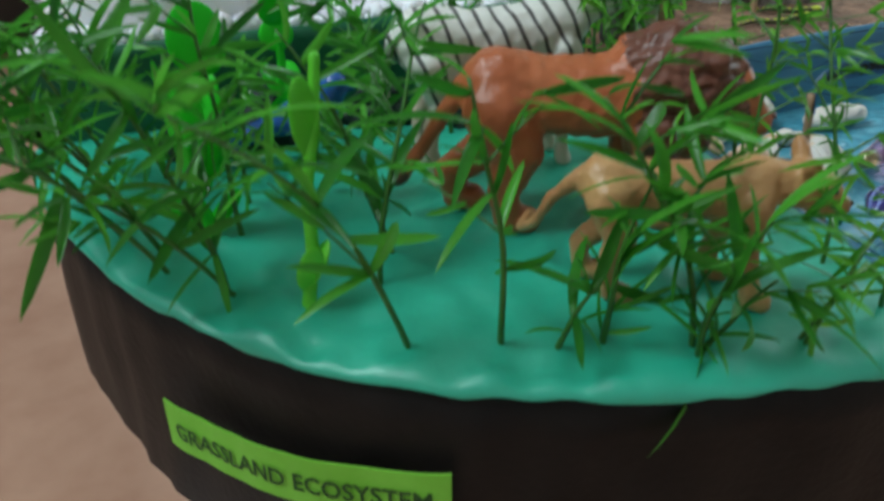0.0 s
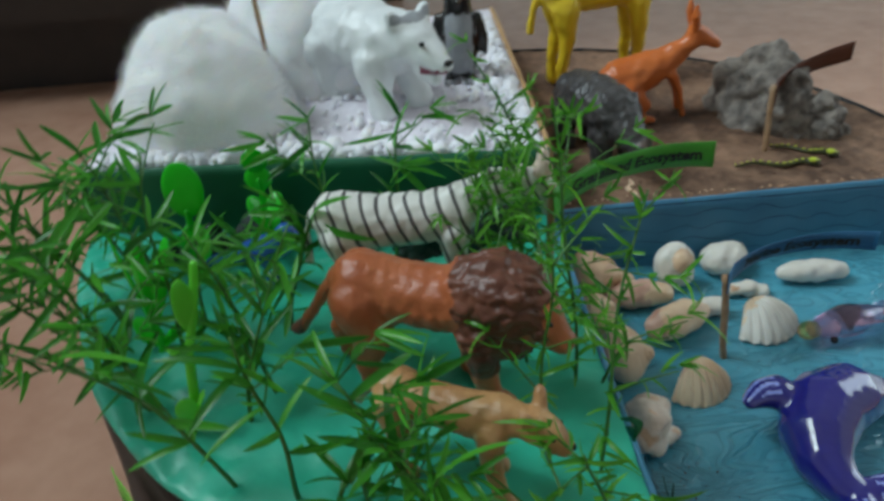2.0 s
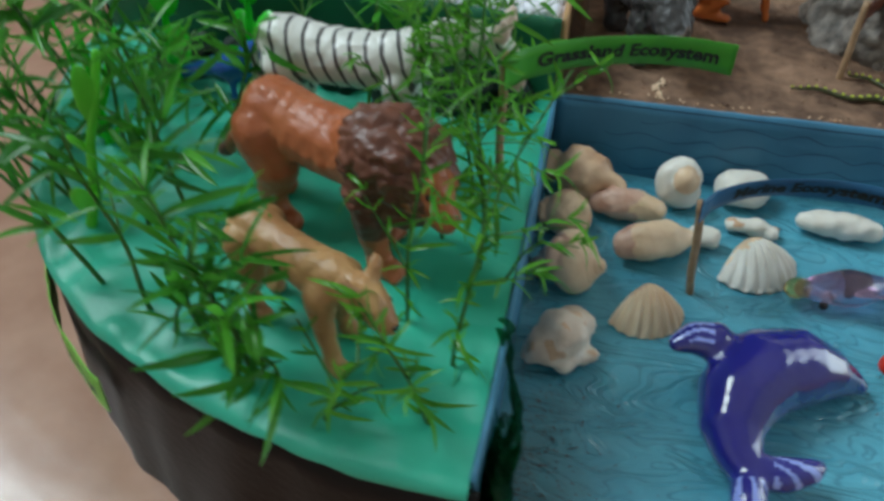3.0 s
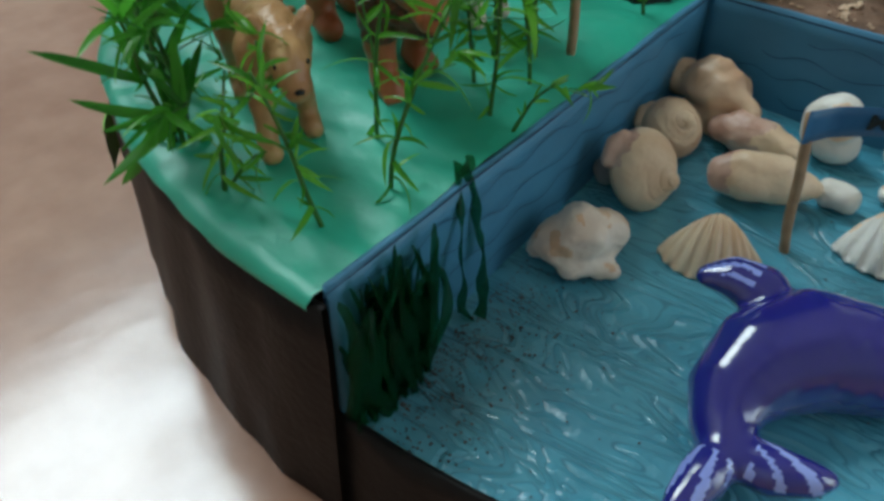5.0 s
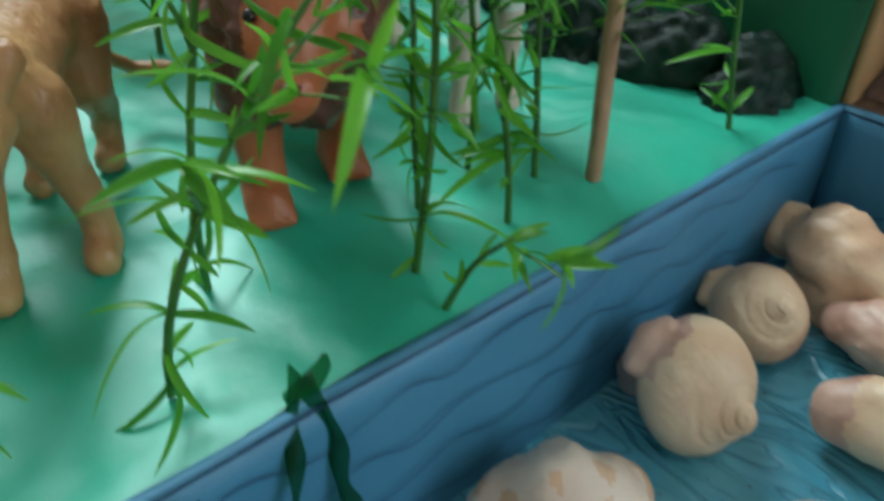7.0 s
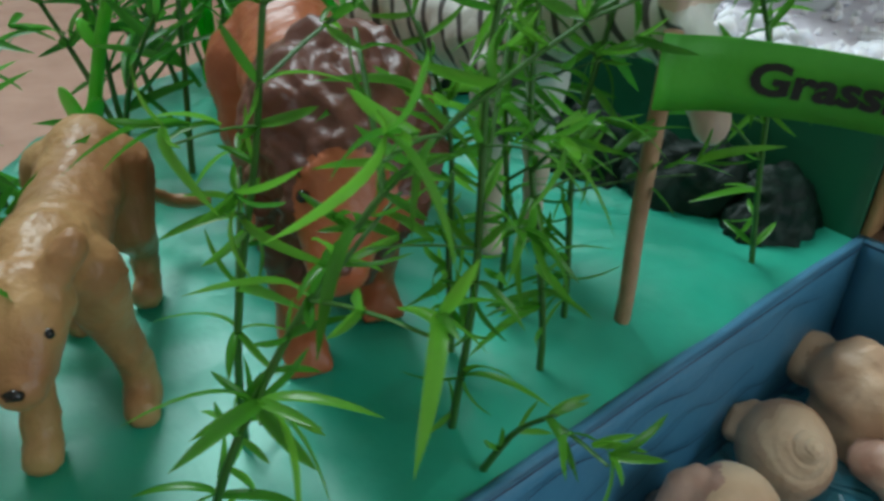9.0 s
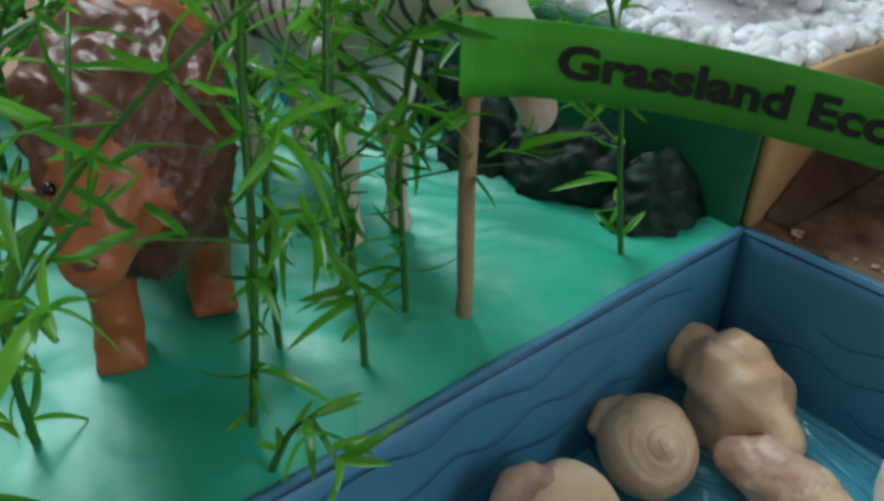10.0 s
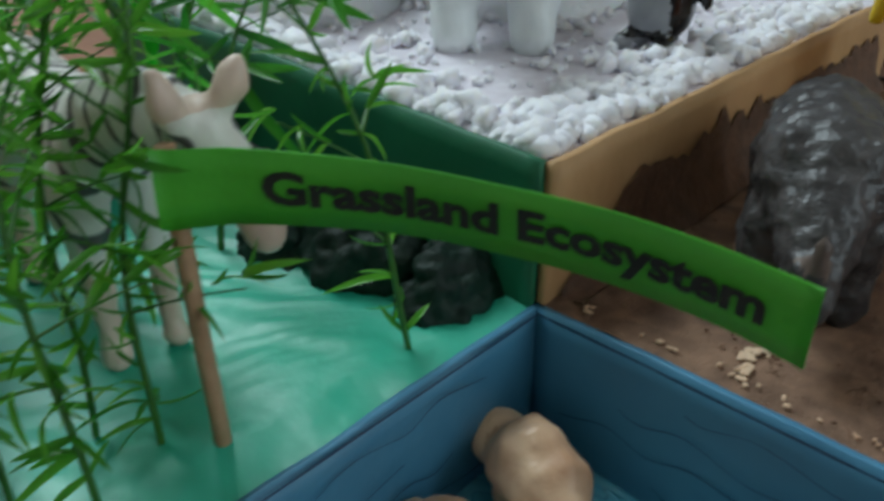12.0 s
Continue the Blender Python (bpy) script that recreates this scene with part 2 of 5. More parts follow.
def water_mat():
    """Blue painted board with embossed, inked ripple lines and glossy varnish."""
    m = surf("blue_rippled_varnish", (0.055, 0.28, 0.40), (0.11, 0.43, 0.55), 60, 0.25, 0.0, coat=0.35)
    n, l = m.node_tree.nodes, m.node_tree.links
    b = n["Principled BSDF"]
    base = b.inputs["Base Color"].links[0].from_socket
    tc = n.new("ShaderNodeTexCoord")
    mp = n.new("ShaderNodeMapping")
    mp.inputs["Scale"].default_value = (0.34, 1.0, 1.0)
    l.new(tc.outputs["Object"], mp.inputs["Vector"])
    w = n.new("ShaderNodeTexNoise")
    w.inputs["Scale"].default_value, w.inputs["Detail"].default_value, w.inputs["Distortion"].default_value = 84.0, 2.2, 1.0
    l.new(mp.outputs["Vector"], w.inputs["Vector"])
    k = n.new("ShaderNodeMath")
    k.operation = "MULTIPLY"
    k.inputs[1].default_value = 9.0
    l.new(w.outputs["Fac"], k.inputs[0])
    pp = n.new("ShaderNodeMath")
    pp.operation = "PINGPONG"
    pp.inputs[1].default_value = 0.5
    l.new(k.outputs[0], pp.inputs[0])
    r = n.new("ShaderNodeValToRGB")
    r.color_ramp.elements[0].position, r.color_ramp.elements[1].position = 0.015, 0.07
    r.color_ramp.elements[0].color, r.color_ramp.elements[1].color = (0.42, 0.42, 0.42, 1), (0, 0, 0, 1)
    l.new(pp.outputs[0], r.inputs["Fac"])
    mix = n.new("ShaderNodeMix")
    mix.data_type = "RGBA"
    mix.inputs[7].default_value = (0.015, 0.08, 0.13, 1)
    l.new(r.outputs["Color"], mix.inputs[0])
    l.new(base, mix.inputs[6])
    l.new(mix.outputs[2], b.inputs["Base Color"])
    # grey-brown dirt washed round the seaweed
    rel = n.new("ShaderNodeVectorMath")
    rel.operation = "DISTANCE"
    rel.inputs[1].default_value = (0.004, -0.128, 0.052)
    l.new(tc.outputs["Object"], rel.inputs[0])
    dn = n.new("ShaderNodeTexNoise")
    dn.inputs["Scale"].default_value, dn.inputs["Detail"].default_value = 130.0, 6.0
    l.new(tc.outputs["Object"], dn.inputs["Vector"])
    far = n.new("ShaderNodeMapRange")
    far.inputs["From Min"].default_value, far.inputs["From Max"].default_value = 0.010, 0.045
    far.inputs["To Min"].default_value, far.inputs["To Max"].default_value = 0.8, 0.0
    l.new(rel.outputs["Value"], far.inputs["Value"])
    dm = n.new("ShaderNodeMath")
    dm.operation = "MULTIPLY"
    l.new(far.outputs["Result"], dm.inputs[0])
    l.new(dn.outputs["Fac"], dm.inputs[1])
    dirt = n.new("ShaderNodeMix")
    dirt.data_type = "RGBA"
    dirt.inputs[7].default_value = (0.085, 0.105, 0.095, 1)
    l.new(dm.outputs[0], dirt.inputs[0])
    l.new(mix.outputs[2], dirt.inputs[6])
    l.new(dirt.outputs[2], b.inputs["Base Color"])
    sm = n.new("ShaderNodeTexNoise")
    sm.inputs["Scale"].default_value, sm.inputs["Detail"].default_value = 110.0, 5.0
    l.new(tc.outputs["Object"], sm.inputs["Vector"])
    ad = n.new("ShaderNodeMath")
    ad.operation = "MULTIPLY_ADD"
    ad.inputs[1].default_value = 1.3
    l.new(sm.outputs["Fac"], ad.inputs[0])
    l.new(pp.outputs[0], ad.inputs[2])
    bp = n.new("ShaderNodeBump")
    bp.inputs["Strength"].default_value, bp.inputs["Distance"].default_value = 0.8, 0.0013
    l.new(ad.outputs[0], bp.inputs["Height"])
    l.new(bp.outputs["Normal"], b.inputs["Normal"])
    return m


M_WATER = water_mat()

# ---- helpers of the place ----
MM = 0.001


def mesh_of(name, bm, *mats, smooth=True):
    me = bpy.data.meshes.new(name)
    if smooth:
        for fc in bm.faces:
            fc.smooth = True
    bm.to_mesh(me)
    bm.free()
    for m in mats:
        me.materials.append(m)
    return me


def thing(name, bm, mats, label, category, group="", m=None, smooth=True, kind=""):
    if not isinstance(mats, (list, tuple)):
        mats = [mats]
    ob = new(name, mesh_of(name, bm, *mats, smooth=smooth))
    if m is not None:
        ob.matrix_world = m
    return tagged(ob, label, category, group, kind)


def empty_thing(name, m, label, category, group="", kind=""):
    ob = new(name)
    ob.empty_display_size = 0.01
    ob.matrix_world = m
    return tagged(ob, label, category, group, kind)


def part(name, bm, material, parent, label="", smooth=True, kind=""):
    ob = new(name, mesh_of(name, bm, material, smooth=smooth))
    ob.parent = parent
    if label:
        ob["label"] = label
    if kind:
        ob["kind"] = kind
    return ob


def ball(bm, x, y, z, rx, ry=None, rz=None, sub=2, rot=None):
    ry, rz = ry or rx, rz or ry or rx
    mat = Matrix.Translation((x, y, z)) @ (rot or Matrix.Identity(4)) @ Matrix.Diagonal((rx, ry, rz, 1))
    return bmesh.ops.create_icosphere(bm, subdivisions=sub, radius=1.0, matrix=mat)["verts"]


def limb(bm, pts, step=0.45, sub=2, flat=1.0):
    """A chain of overlapping balls through (x, y, z, radius); flat squeezes them in y."""
    for (x0, y0, z0, r0), (x1, y1, z1, r1) in zip(pts, pts[1:]):
        d = math.dist((x0, y0, z0), (x1, y1, z1))
        k = max(2, int(d / (step * min(r0, r1))) + 1)
        for i in range(k + 1):
            t = i / k
            r = r0 + (r1 - r0) * t
            ball(bm, x0 + (x1 - x0) * t, y0 + (y1 - y0) * t, z0 + (z1 - z0) * t, r, r * flat, r, sub)


def moulded(bm, voxel, smooth=6, factor=0.5):
    """One skin over overlapping balls: voxel remesh and smoothing, given back as a fresh bmesh."""
    me = bpy.data.meshes.new("raw")
    bm.to_mesh(me)
    bm.free()
    ob = new("raw", me)
    rm = ob.modifiers.new("skin", "REMESH")
    rm.mode, rm.voxel_size = "VOXEL", voxel
    sm = ob.modifiers.new("soft", "SMOOTH")
    sm.factor, sm.iterations = factor, smooth
    dg = bpy.context.evaluated_depsgraph_get()
    done = bpy.data.meshes.new_from_object(ob.evaluated_get(dg))
    out = bmesh.new()
    out.from_mesh(done)
    bpy.data.objects.remove(ob)
    bpy.data.meshes.remove(me)
    bpy.data.meshes.remove(done)
    return out


def rough_up(bm, amount, scale, seed=0.0, stretch=(1, 1, 1), test=None):
    bm.normal_update()
    off = Vector((seed * 7.3, seed * 3.1, seed * 1.7))
    for v in bm.verts:
        if test and not test(v.co):
            continue
        p = Vector((v.co.x * stretch[0], v.co.y * stretch[1], v.co.z * stretch[2])) * scale + off
        v.co += v.normal * amount * noise.noise(p)


def scaled(bm, k):
    bmesh.ops.scale(bm, vec=(k, k, k), verts=bm.verts)
    return bm


def paint(bm, rules):
    """Material index by place: rules are (index, test of the face centre), the last that holds wins."""
    for fc in bm.faces:
        c = fc.calc_center_median()
        for i, test in rules:
            if test(c):
                fc.material_index = i


def slab(bm, x0, x1, y0, y1, z0, z1):
    return bmesh.ops.create_cube(bm, size=1.0, matrix=Matrix.Translation(((x0 + x1) / 2, (y0 + y1) / 2, (z0 + z1) / 2)) @ Matrix.Diagonal((x1 - x0, y1 - y0, z1 - z0, 1)))["verts"]


def lerp_table(tab, a):
    for (a0, v0), (a1, v1) in zip(tab, tab[1:]):
        if a <= a1:
            t = (a - a0) / (a1 - a0)
            t = t * t * (3 - 2 * t)
            return v0 + (v1 - v0) * t
    return tab[-1][1]


# ---- the room ----
FLOOR_Z = 0.022
GRASS_Z, SNOW_Z, SAND_Z = 0.085, 0.1105, 0.0862
RIM = [(-184, 0.1705), (-158, 0.1640), (-140, 0.1620), (-130, 0.1600), (-118, 0.1562), (-104, 0.1534), (-90, 0.1520), (-60, 0.155), (0, 0.166), (60, 0.172), (120, 0.170), (176, 0.1705)]


# the wall between grass and snow stands a little askew
WALL_A = 175.5
WALL_END = (-0.169 * math.cos(radians(4.5)), 0.169 * math.sin(radians(4.5)))


def rim(a):
    return lerp_table(RIM, a)


def water_z(y):
    return 0.058 + 0.046 * y


bm = bmesh.new()
slab(bm, -1.45, 2.6, -2.2, 2.4, FLOOR_Z - 0.1, FLOOR_Z)
tagged(new("floor", mesh_of("floor", bm, M_FLOOR, smooth=False)), "glossy tan mottled tile floor", "floor", kind="structure")
bm = bmesh.new()
slab(bm, -1.45, 2.6, -2.2, 2.4, 2.7, 2.8)
tagged(new("ceiling", mesh_of("ceiling", bm, M_PLASTER, smooth=False)), "plain off-white ceiling", "ceiling", kind="structure")
for nm, box in (("wall_south", (-1.45, 2.5, -2.2, -2.1)), ("wall_north", (-1.45, 2.5, 2.3, 2.4))):
    bm = bmesh.new()
    slab(bm, *box, FLOOR_Z, 2.7)
    tagged(new(nm, mesh_of(nm, bm, M_PLASTER, smooth=False)), "plain off-white plastered wall", "wall", kind="structure")
bm = bmesh.new()
WY0, WY1, WZ0, WZ1 = -0.35, 0.8, 1.4, 2.5
slab(bm, -1.55, -1.45, -2.1, WY0, FLOOR_Z, 2.7)
slab(bm, -1.55, -1.45, WY1, 2.3, FLOOR_Z, 2.7)
slab(bm, -1.55, -1.45, WY0, WY1, FLOOR_Z, WZ0)
slab(bm, -1.55, -1.45, WY0, WY1, WZ1, 2.7)
tagged(new("wall_west", mesh_of("wall_west", bm, M_PLASTER, smooth=False)), "off-white plastered wall with a window opening", "wall", kind="structure")
# out of view; the opening is made up to go with the fill lamp
bm = bmesh.new()
slab(bm, 2.5, 2.6, -2.2, 0.4, FLOOR_Z, 2.7)
slab(bm, 2.5, 2.6, 1.4, 2.4, FLOOR_Z, 2.7)
slab(bm, 2.5, 2.6, 0.4, 1.4, 2.12, 2.7)
tagged(new("wall_east", mesh_of("wall_east", bm, M_PLASTER, smooth=False)), "unseen off-white plastered wall with an opening added behind the fill lamp", "wall", kind="structure")
# a dark cabinet behind the model
cabinet = empty_thing("cabinet", pose(-0.52, 0.31, FLOOR_Z), "low dark wooden cabinet standing on the floor", "cabinet")


def cabinet_box(name, box, parent, bevel=0.004):
    bm = bmesh.new()
    slab(bm, *box)
    bmesh.ops.bevel(bm, geom=bm.edges[:], offset=bevel, segments=2, affect="EDGES")
    return part(name, bm, M_DARKWOOD, parent, smooth=False)


cabinet_box("body", (-0.48, 0.48, 0.02, 0.46, 0.05, 0.48), cabinet)
cabinet_box("plinth", (-0.46, 0.46, 0.035, 0.44, 0.0, 0.052), cabinet)
cabinet_box("top", (-0.49, 0.49, 0.0, 0.47, 0.478, 0.50), cabinet)
for x0, x1, hx in ((-0.474, -0.003, -0.03), (0.003, 0.474, 0.03)):
    leaf_door = cabinet_box("door", (x0, x1, 0.002, 0.021, 0.056, 0.472), cabinet)
    cabinet_box("handle", (hx - 0.006, hx + 0.006, -0.016, 0.004, 0.22, 0.32), leaf_door, 0.003)

# ---- the model: a round board in four sectors ----
board = empty_thing("diorama_board", pose(0, 0, 0), "round four-sector ecosystem model with black paper sides", "diorama")


def sector(a0, a1, zf, inset, nr=46, na=70, wrinkle=None, lip=0.0):
    """A sheet over one sector of the disc, with a soft lip bent down over the rim."""
    bm = bmesh.new()
    rows = []
    for j in range(na + 1):
        a = a0 + (a1 - a0) * j / na
        ca, sa = math.cos(radians(a)), math.sin(radians(a))
        R = rim(a) + inset
        row = []
        for i in range(nr + 1):
            r = R * (i / nr) ** 0.8
            x, y = r * ca, r * sa
            z = zf(x, y)
            if wrinkle:
                z += wrinkle(x, y)
            row.append(bm.verts.new((x, y, z)))
        if lip:
            wob = 0.0012 * noise.noise(Vector((ca * 20, sa * 20, 3)))
            x, y = (R + 0.0020) * ca, (R + 0.0020) * sa
            row.append(bm.verts.new((x, y, zf(x, y) - 0.0012)))
            row.append(bm.verts.new((x, y, zf(x, y) - lip - wob)))
        rows.append(row)
    for p, q in zip(rows, rows[1:]):
        for i in range(len(p) - 1):
            bm.faces.new((p[i], p[i + 1], q[i + 1], q[i]))
    bmesh.ops.remove_doubles(bm, verts=bm.verts, dist=1e-6)
    bmesh.ops.recalc_face_normals(bm, faces=bm.faces)
    return bm


def crease(x, y):
    p = Vector((x * 70 + 3 * noise.noise(Vector((x * 25, y * 25, 1))), y * 26, 0.3))
    q = Vector((x * 30, y * 95, 5.0))
    edge = min(1.0, max(0.0, (math.hypot(x, y) - 0.12) / 0.04))
    fine = 1 - abs(noise.noise(Vector((x * 60 + 40 * y, y * 210 - 60 * x, 8.0))))
    return 0.0010 * noise.noise(p) + 0.0008 * noise.noise(q) + 0.0007 * fine ** 3 + edge * 0.0019 * noise.noise(Vector((x * 140, y * 140, 2)))


part("grass_sheet", sector(-184.5, -90, lambda x, y: GRASS_Z, 0.0, 60, 110, crease, 0.0022), M_GRASS, board, "creased teal-green glazed paper")
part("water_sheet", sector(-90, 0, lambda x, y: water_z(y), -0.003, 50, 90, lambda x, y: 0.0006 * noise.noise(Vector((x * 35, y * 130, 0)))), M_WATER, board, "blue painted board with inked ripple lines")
part("sand_sheet", sector(0, 90, lambda x, y: SAND_Z, -0.001, 60, 90, lambda x, y: 0.0008 * noise.noise(Vector((x * 90, y * 90, 4))) + 0.0005 * noise.noise(Vector((x * 300, y * 300, 4)))), M_SAND, board, "brown sand glued on paper")
part("snow_sheet", sector(90, WALL_A, lambda x, y: SNOW_Z, 0.0, 40, 60, lambda x, y: 0.0007 * noise.noise(Vector((x * 80, y * 80, 9))), 0.003), M_SNOW, board, "glittery white sheet")


def snow_z(x, y):
    return SNOW_Z


def skirt(a0, a1, ztop, out, name, material, label, n=60, zb=FLOOR_Z):
    """The paper band round the rim, a little dented, with thickness."""
    bm = bmesh.new()
    cols = []
    for j in range(n + 1):
        a = a0 + (a1 - a0) * j / n
        ca, sa = math.cos(radians(a)), math.sin(radians(a))
        col = []
        zt = ztop(rim(a) * ca, rim(a) * sa)
        for off in (0.0, -0.0015):
            for k in range(7):
                t = k / 6
                z = zt + (zb - zt) * t
                fold = abs((a * 0.11 + 0.4 * t + noise.noise(Vector((a * 0.05, 0, 5)))) % 1.0 - 0.5)
                dent = 0.0024 * (fold - 0.25) + 0.0014 * noise.noise(Vector((a * 0.09, t * 1.5, 2.0))) + 0.0006 * noise.noise(Vector((a * 0.4, t * 3, 7.0)))
                r = rim(a) + out + off + 0.0024 * t + (dent if k else 0.0)
                col.append(bm.verts.new((r * ca, r * sa, z)))
        cols.append(col)
    for p, q in zip(cols, cols[1:]):
        for i in range(6):
            bm.faces.new((p[i], p[i + 1], q[i + 1], q[i]))
            bm.faces.new((q[7 + i], q[8 + i], p[8 + i], p[7 + i]))
        bm.faces.new((p[0], q[0], q[7], p[7]))
    bmesh.ops.recalc_face_normals(bm, faces=bm.faces)
    return part(name, bm, material, board, label)


skirt(-184.5, -89.2, lambda x, y: GRASS_Z - 0.0018, 0.0008, "outer_wall", M_BLACK, "black chart paper band")
skirt(-90, 0, lambda x, y: water_z(y) + 0.001, -0.001, "outer_wall", M_BLACK, "black chart paper band")
skirt(0, 90, lambda x, y: SAND_Z + 0.001, 0.0, "outer_wall", M_BLACK, "black chart paper band")
skirt(90, WALL_A, lambda x, y: snow_z(x, y) - 0.0018, 0.0008, "outer_wall", M_BLACK, "black chart paper band")


def strip_wall(name, p0, p1, zb0, zb1, zt0, zt1, thick, material, label, side, wob=0.0006, seed=0.0):
    """An upright paper wall from p0 to p1, slightly wavy, of the given thickness on one side."""
    bm = bmesh.new()
    n, h = 48, 8
    d = Vector((p1[0] - p0[0], p1[1] - p0[1], 0)).normalized()
    nrm = Vector((-d.y, d.x, 0)) * side
    grid = [[], []]
    for s in (0, 1):
        for i in range(n + 1):
            t = i / n
            col = []
            for k in range(h + 1):
                u = k / h
                zb, zt = zb0 + (zb1 - zb0) * t, zt0 + (zt1 - zt0) * t
                zt += 0.0005 * noise.noise(Vector((t * 14, seed, 1)))
                w = wob * noise.noise(Vector((t * 7, u * 1.6, seed)))
                p = Vector((p0[0] + (p1[0] - p0[0]) * t, p0[1] + (p1[1] - p0[1]) * t, zb + (zt - zb) * u)) + nrm * (w + s * thick)
                col.append(bm.verts.new(p))
            grid[s].append(col)
    for s in (0, 1):
        for i in range(n):
            for k in range(h):
                bm.faces.new((grid[s][i][k], grid[s][i + 1][k], grid[s][i + 1][k + 1], grid[s][i][k + 1]))
    for i in range(n):
        bm.faces.new((grid[0][i][h], grid[0][i + 1][h], grid[1][i + 1][h], grid[1][i][h]))
    for e in (0, n):
        for k in range(h):
            bm.faces.new((grid[0][e][k], grid[0][e][k + 1], grid[1][e][k + 1], grid[1][e][k]))
    bmesh.ops.recalc_face_normals(bm, faces=bm.faces)
    return part(name, bm, material, board, label)


strip_wall("water_side_wall", (0.0, -0.1500), (0.0, 0.0), 0.0505, 0.052, GRASS_Z + 0.0006, GRASS_Z + 0.0012, 0.0014, M_BLUE, "blue chart paper wall with inked waves", -1, seed=1)
strip_wall("water_back_wall", (0.0015, 0.0), (0.165, 0.0), 0.052, 0.052, GRASS_Z + 0.0014, SAND_Z + 0.0016, 0.0014, M_BLUE, "blue chart paper wall with inked waves", -1, seed=2)
strip_wall("green_back_wall", WALL_END, (0.0, 0.0), GRASS_Z - 0.003, GRASS_Z - 0.003, SNOW_Z + 0.0012, SNOW_Z + 0.0022, 0.0014, M_GREENWALL, "dark green chart paper wall", -1, seed=3)
strip_wall("brown_side_wall", (0.0, 0.0), (0.0, 0.17), SAND_Z - 0.003, SAND_Z - 0.003, SNOW_Z + 0.0018, SNOW_Z + 0.0016, 0.0016, M_TAN, "brown paper wall with dark soil glued along it", -1, seed=4)


def ink_waves(name, count, place, length, z_of, seed):
    """Hand-drawn wavy lines as thin flat ribbons just proud of the paper."""
    for c in range(count):
        bm = bmesh.new()
        prev = None
        n = 150
        s0 = 0.006 + 0.03 * ((c * 0.37 + seed) % 1)
        for i in range(n + 1):
            s = s0 + (length - s0 - 0.004 - 0.03 * ((c * 0.61 + seed) % 1)) * i / n
            z = z_of(s, (c + 0.75) / (count + 0.4)) + 0.0011 * math.sin(s * 330 + c * 1.9 + 2 * noise.noise(Vector((s * 60, c, seed)))) + 0.0012 * noise.noise(Vector((s * 35, c * 3.3, seed)))
            w = 0.00012 + 0.00008 * noise.noise(Vector((s * 90, c, seed + 4)))
            a, b = bm.verts.new(place(s, z - w)), bm.verts.new(place(s, z + w))
            if prev:
                bm.faces.new((prev[0], a, b, prev[1]))
            prev = (a, b)
        part(name, bm, M_INK, board, smooth=False)


ink_waves("ink_line", 4, lambda s, z: (0.0021, -s, z), 0.15, lambda s, u: water_z(-s) + (GRASS_Z - water_z(-s)) * u, 0.2)
ink_waves("ink_line", 4, lambda s, z: (s, -0.0021, z), 0.16, lambda s, u: 0.058 + (GRASS_Z - 0.058) * u, 0.7)

for name, place, length in (("edge_line", lambda s, z: (0.0022, -s, z), 0.152), ("edge_line", lambda s, z: (s, -0.0022, z), 0.163)):
    bm = bmesh.new()
    prev = None
    for i in range(121):
        s = 0.002 + (length - 0.002) * i / 120
        w = 0.00022 + 0.00014 * noise.noise(Vector((s * 70, 3, length)))
        z = GRASS_Z + 0.0008 + 0.0003 * noise.noise(Vector((s * 40, 8, length)))
        a, b = bm.verts.new(place(s, z - w)), bm.verts.new(place(s, z + w))
        if prev:
            bm.faces.new((prev[0], a, b, prev[1]))
        prev = (a, b)
    part(name, bm, M_INK, board, smooth=False)

# soil smeared along the brown wall
bm = bmesh.new()
n = 60
lo = []
for i in range(n + 1):
    s = 0.004 + 0.155 * i / n
    h = 0.010 + 0.010 * (0.5 + 0.5 * noise.noise(Vector((s * 60, 1, 1)))) + 0.004 * noise.noise(Vector((s * 230, 2, 1)))
    h *= min(1, i / 8)
    lo.append((bm.verts.new((0.0022 + 0.0045, s, SAND_Z + 0.001)), bm.verts.new((0.0030, s, SAND_Z + h * 0.5)), bm.verts.new((0.0022, s, SAND_Z + h + 0.0012))))
for p, q in zip(lo, lo[1:]):
    bm.faces.new((p[0], q[0], q[1], p[1]))
    bm.faces.new((p[1], q[1], q[2], p[2]))
part("soil_smear", bm, M_SOIL, board, "dark brown soil glued along the wall")

# ---- labels and flags ----


def text_bm(words, size, bold):
    """The words as a flat bmesh, baseline at y 0, starting at x 0, and their width."""
    cu = bpy.data.curves.new("words", "FONT")
    cu.body, cu.size, cu.offset, cu.resolution_u = words, size, bold, 3
    ob = new("words", cu)
    dg = bpy.context.evaluated_depsgraph_get()
    me = bpy.data.meshes.new_from_object(ob.evaluated_get(dg))
    bm = bmesh.new()
    bm.from_mesh(me)
    bpy.data.objects.remove(ob)
    bpy.data.curves.remove(cu)
    bpy.data.meshes.remove(me)
    bmesh.ops.triangulate(bm, faces=bm.faces)
    bmesh.ops.subdivide_edges(bm, edges=[e for e in bm.edges if e.calc_length() > size * 0.25], cuts=1)
    xs = [v.co.x for v in bm.verts]
    for v in bm.verts:
        v.co.x -= min(xs)
    return bm, max(xs) - min(xs)


# the lime label on the outside of the grass sector
def on_rim(s, z, out):
    a = -150.6 + 24.0 * s
    r = rim(a) + 0.0008 + out
    zz = z + 0.0056 + 0.0065 * s * s
    t = (GRASS_Z - zz) / (GRASS_Z - FLOOR_Z)
    r += 0.0024 * t + 0.0016
    return Vector((r * math.cos(radians(a)), r * math.sin(radians(a)), zz))


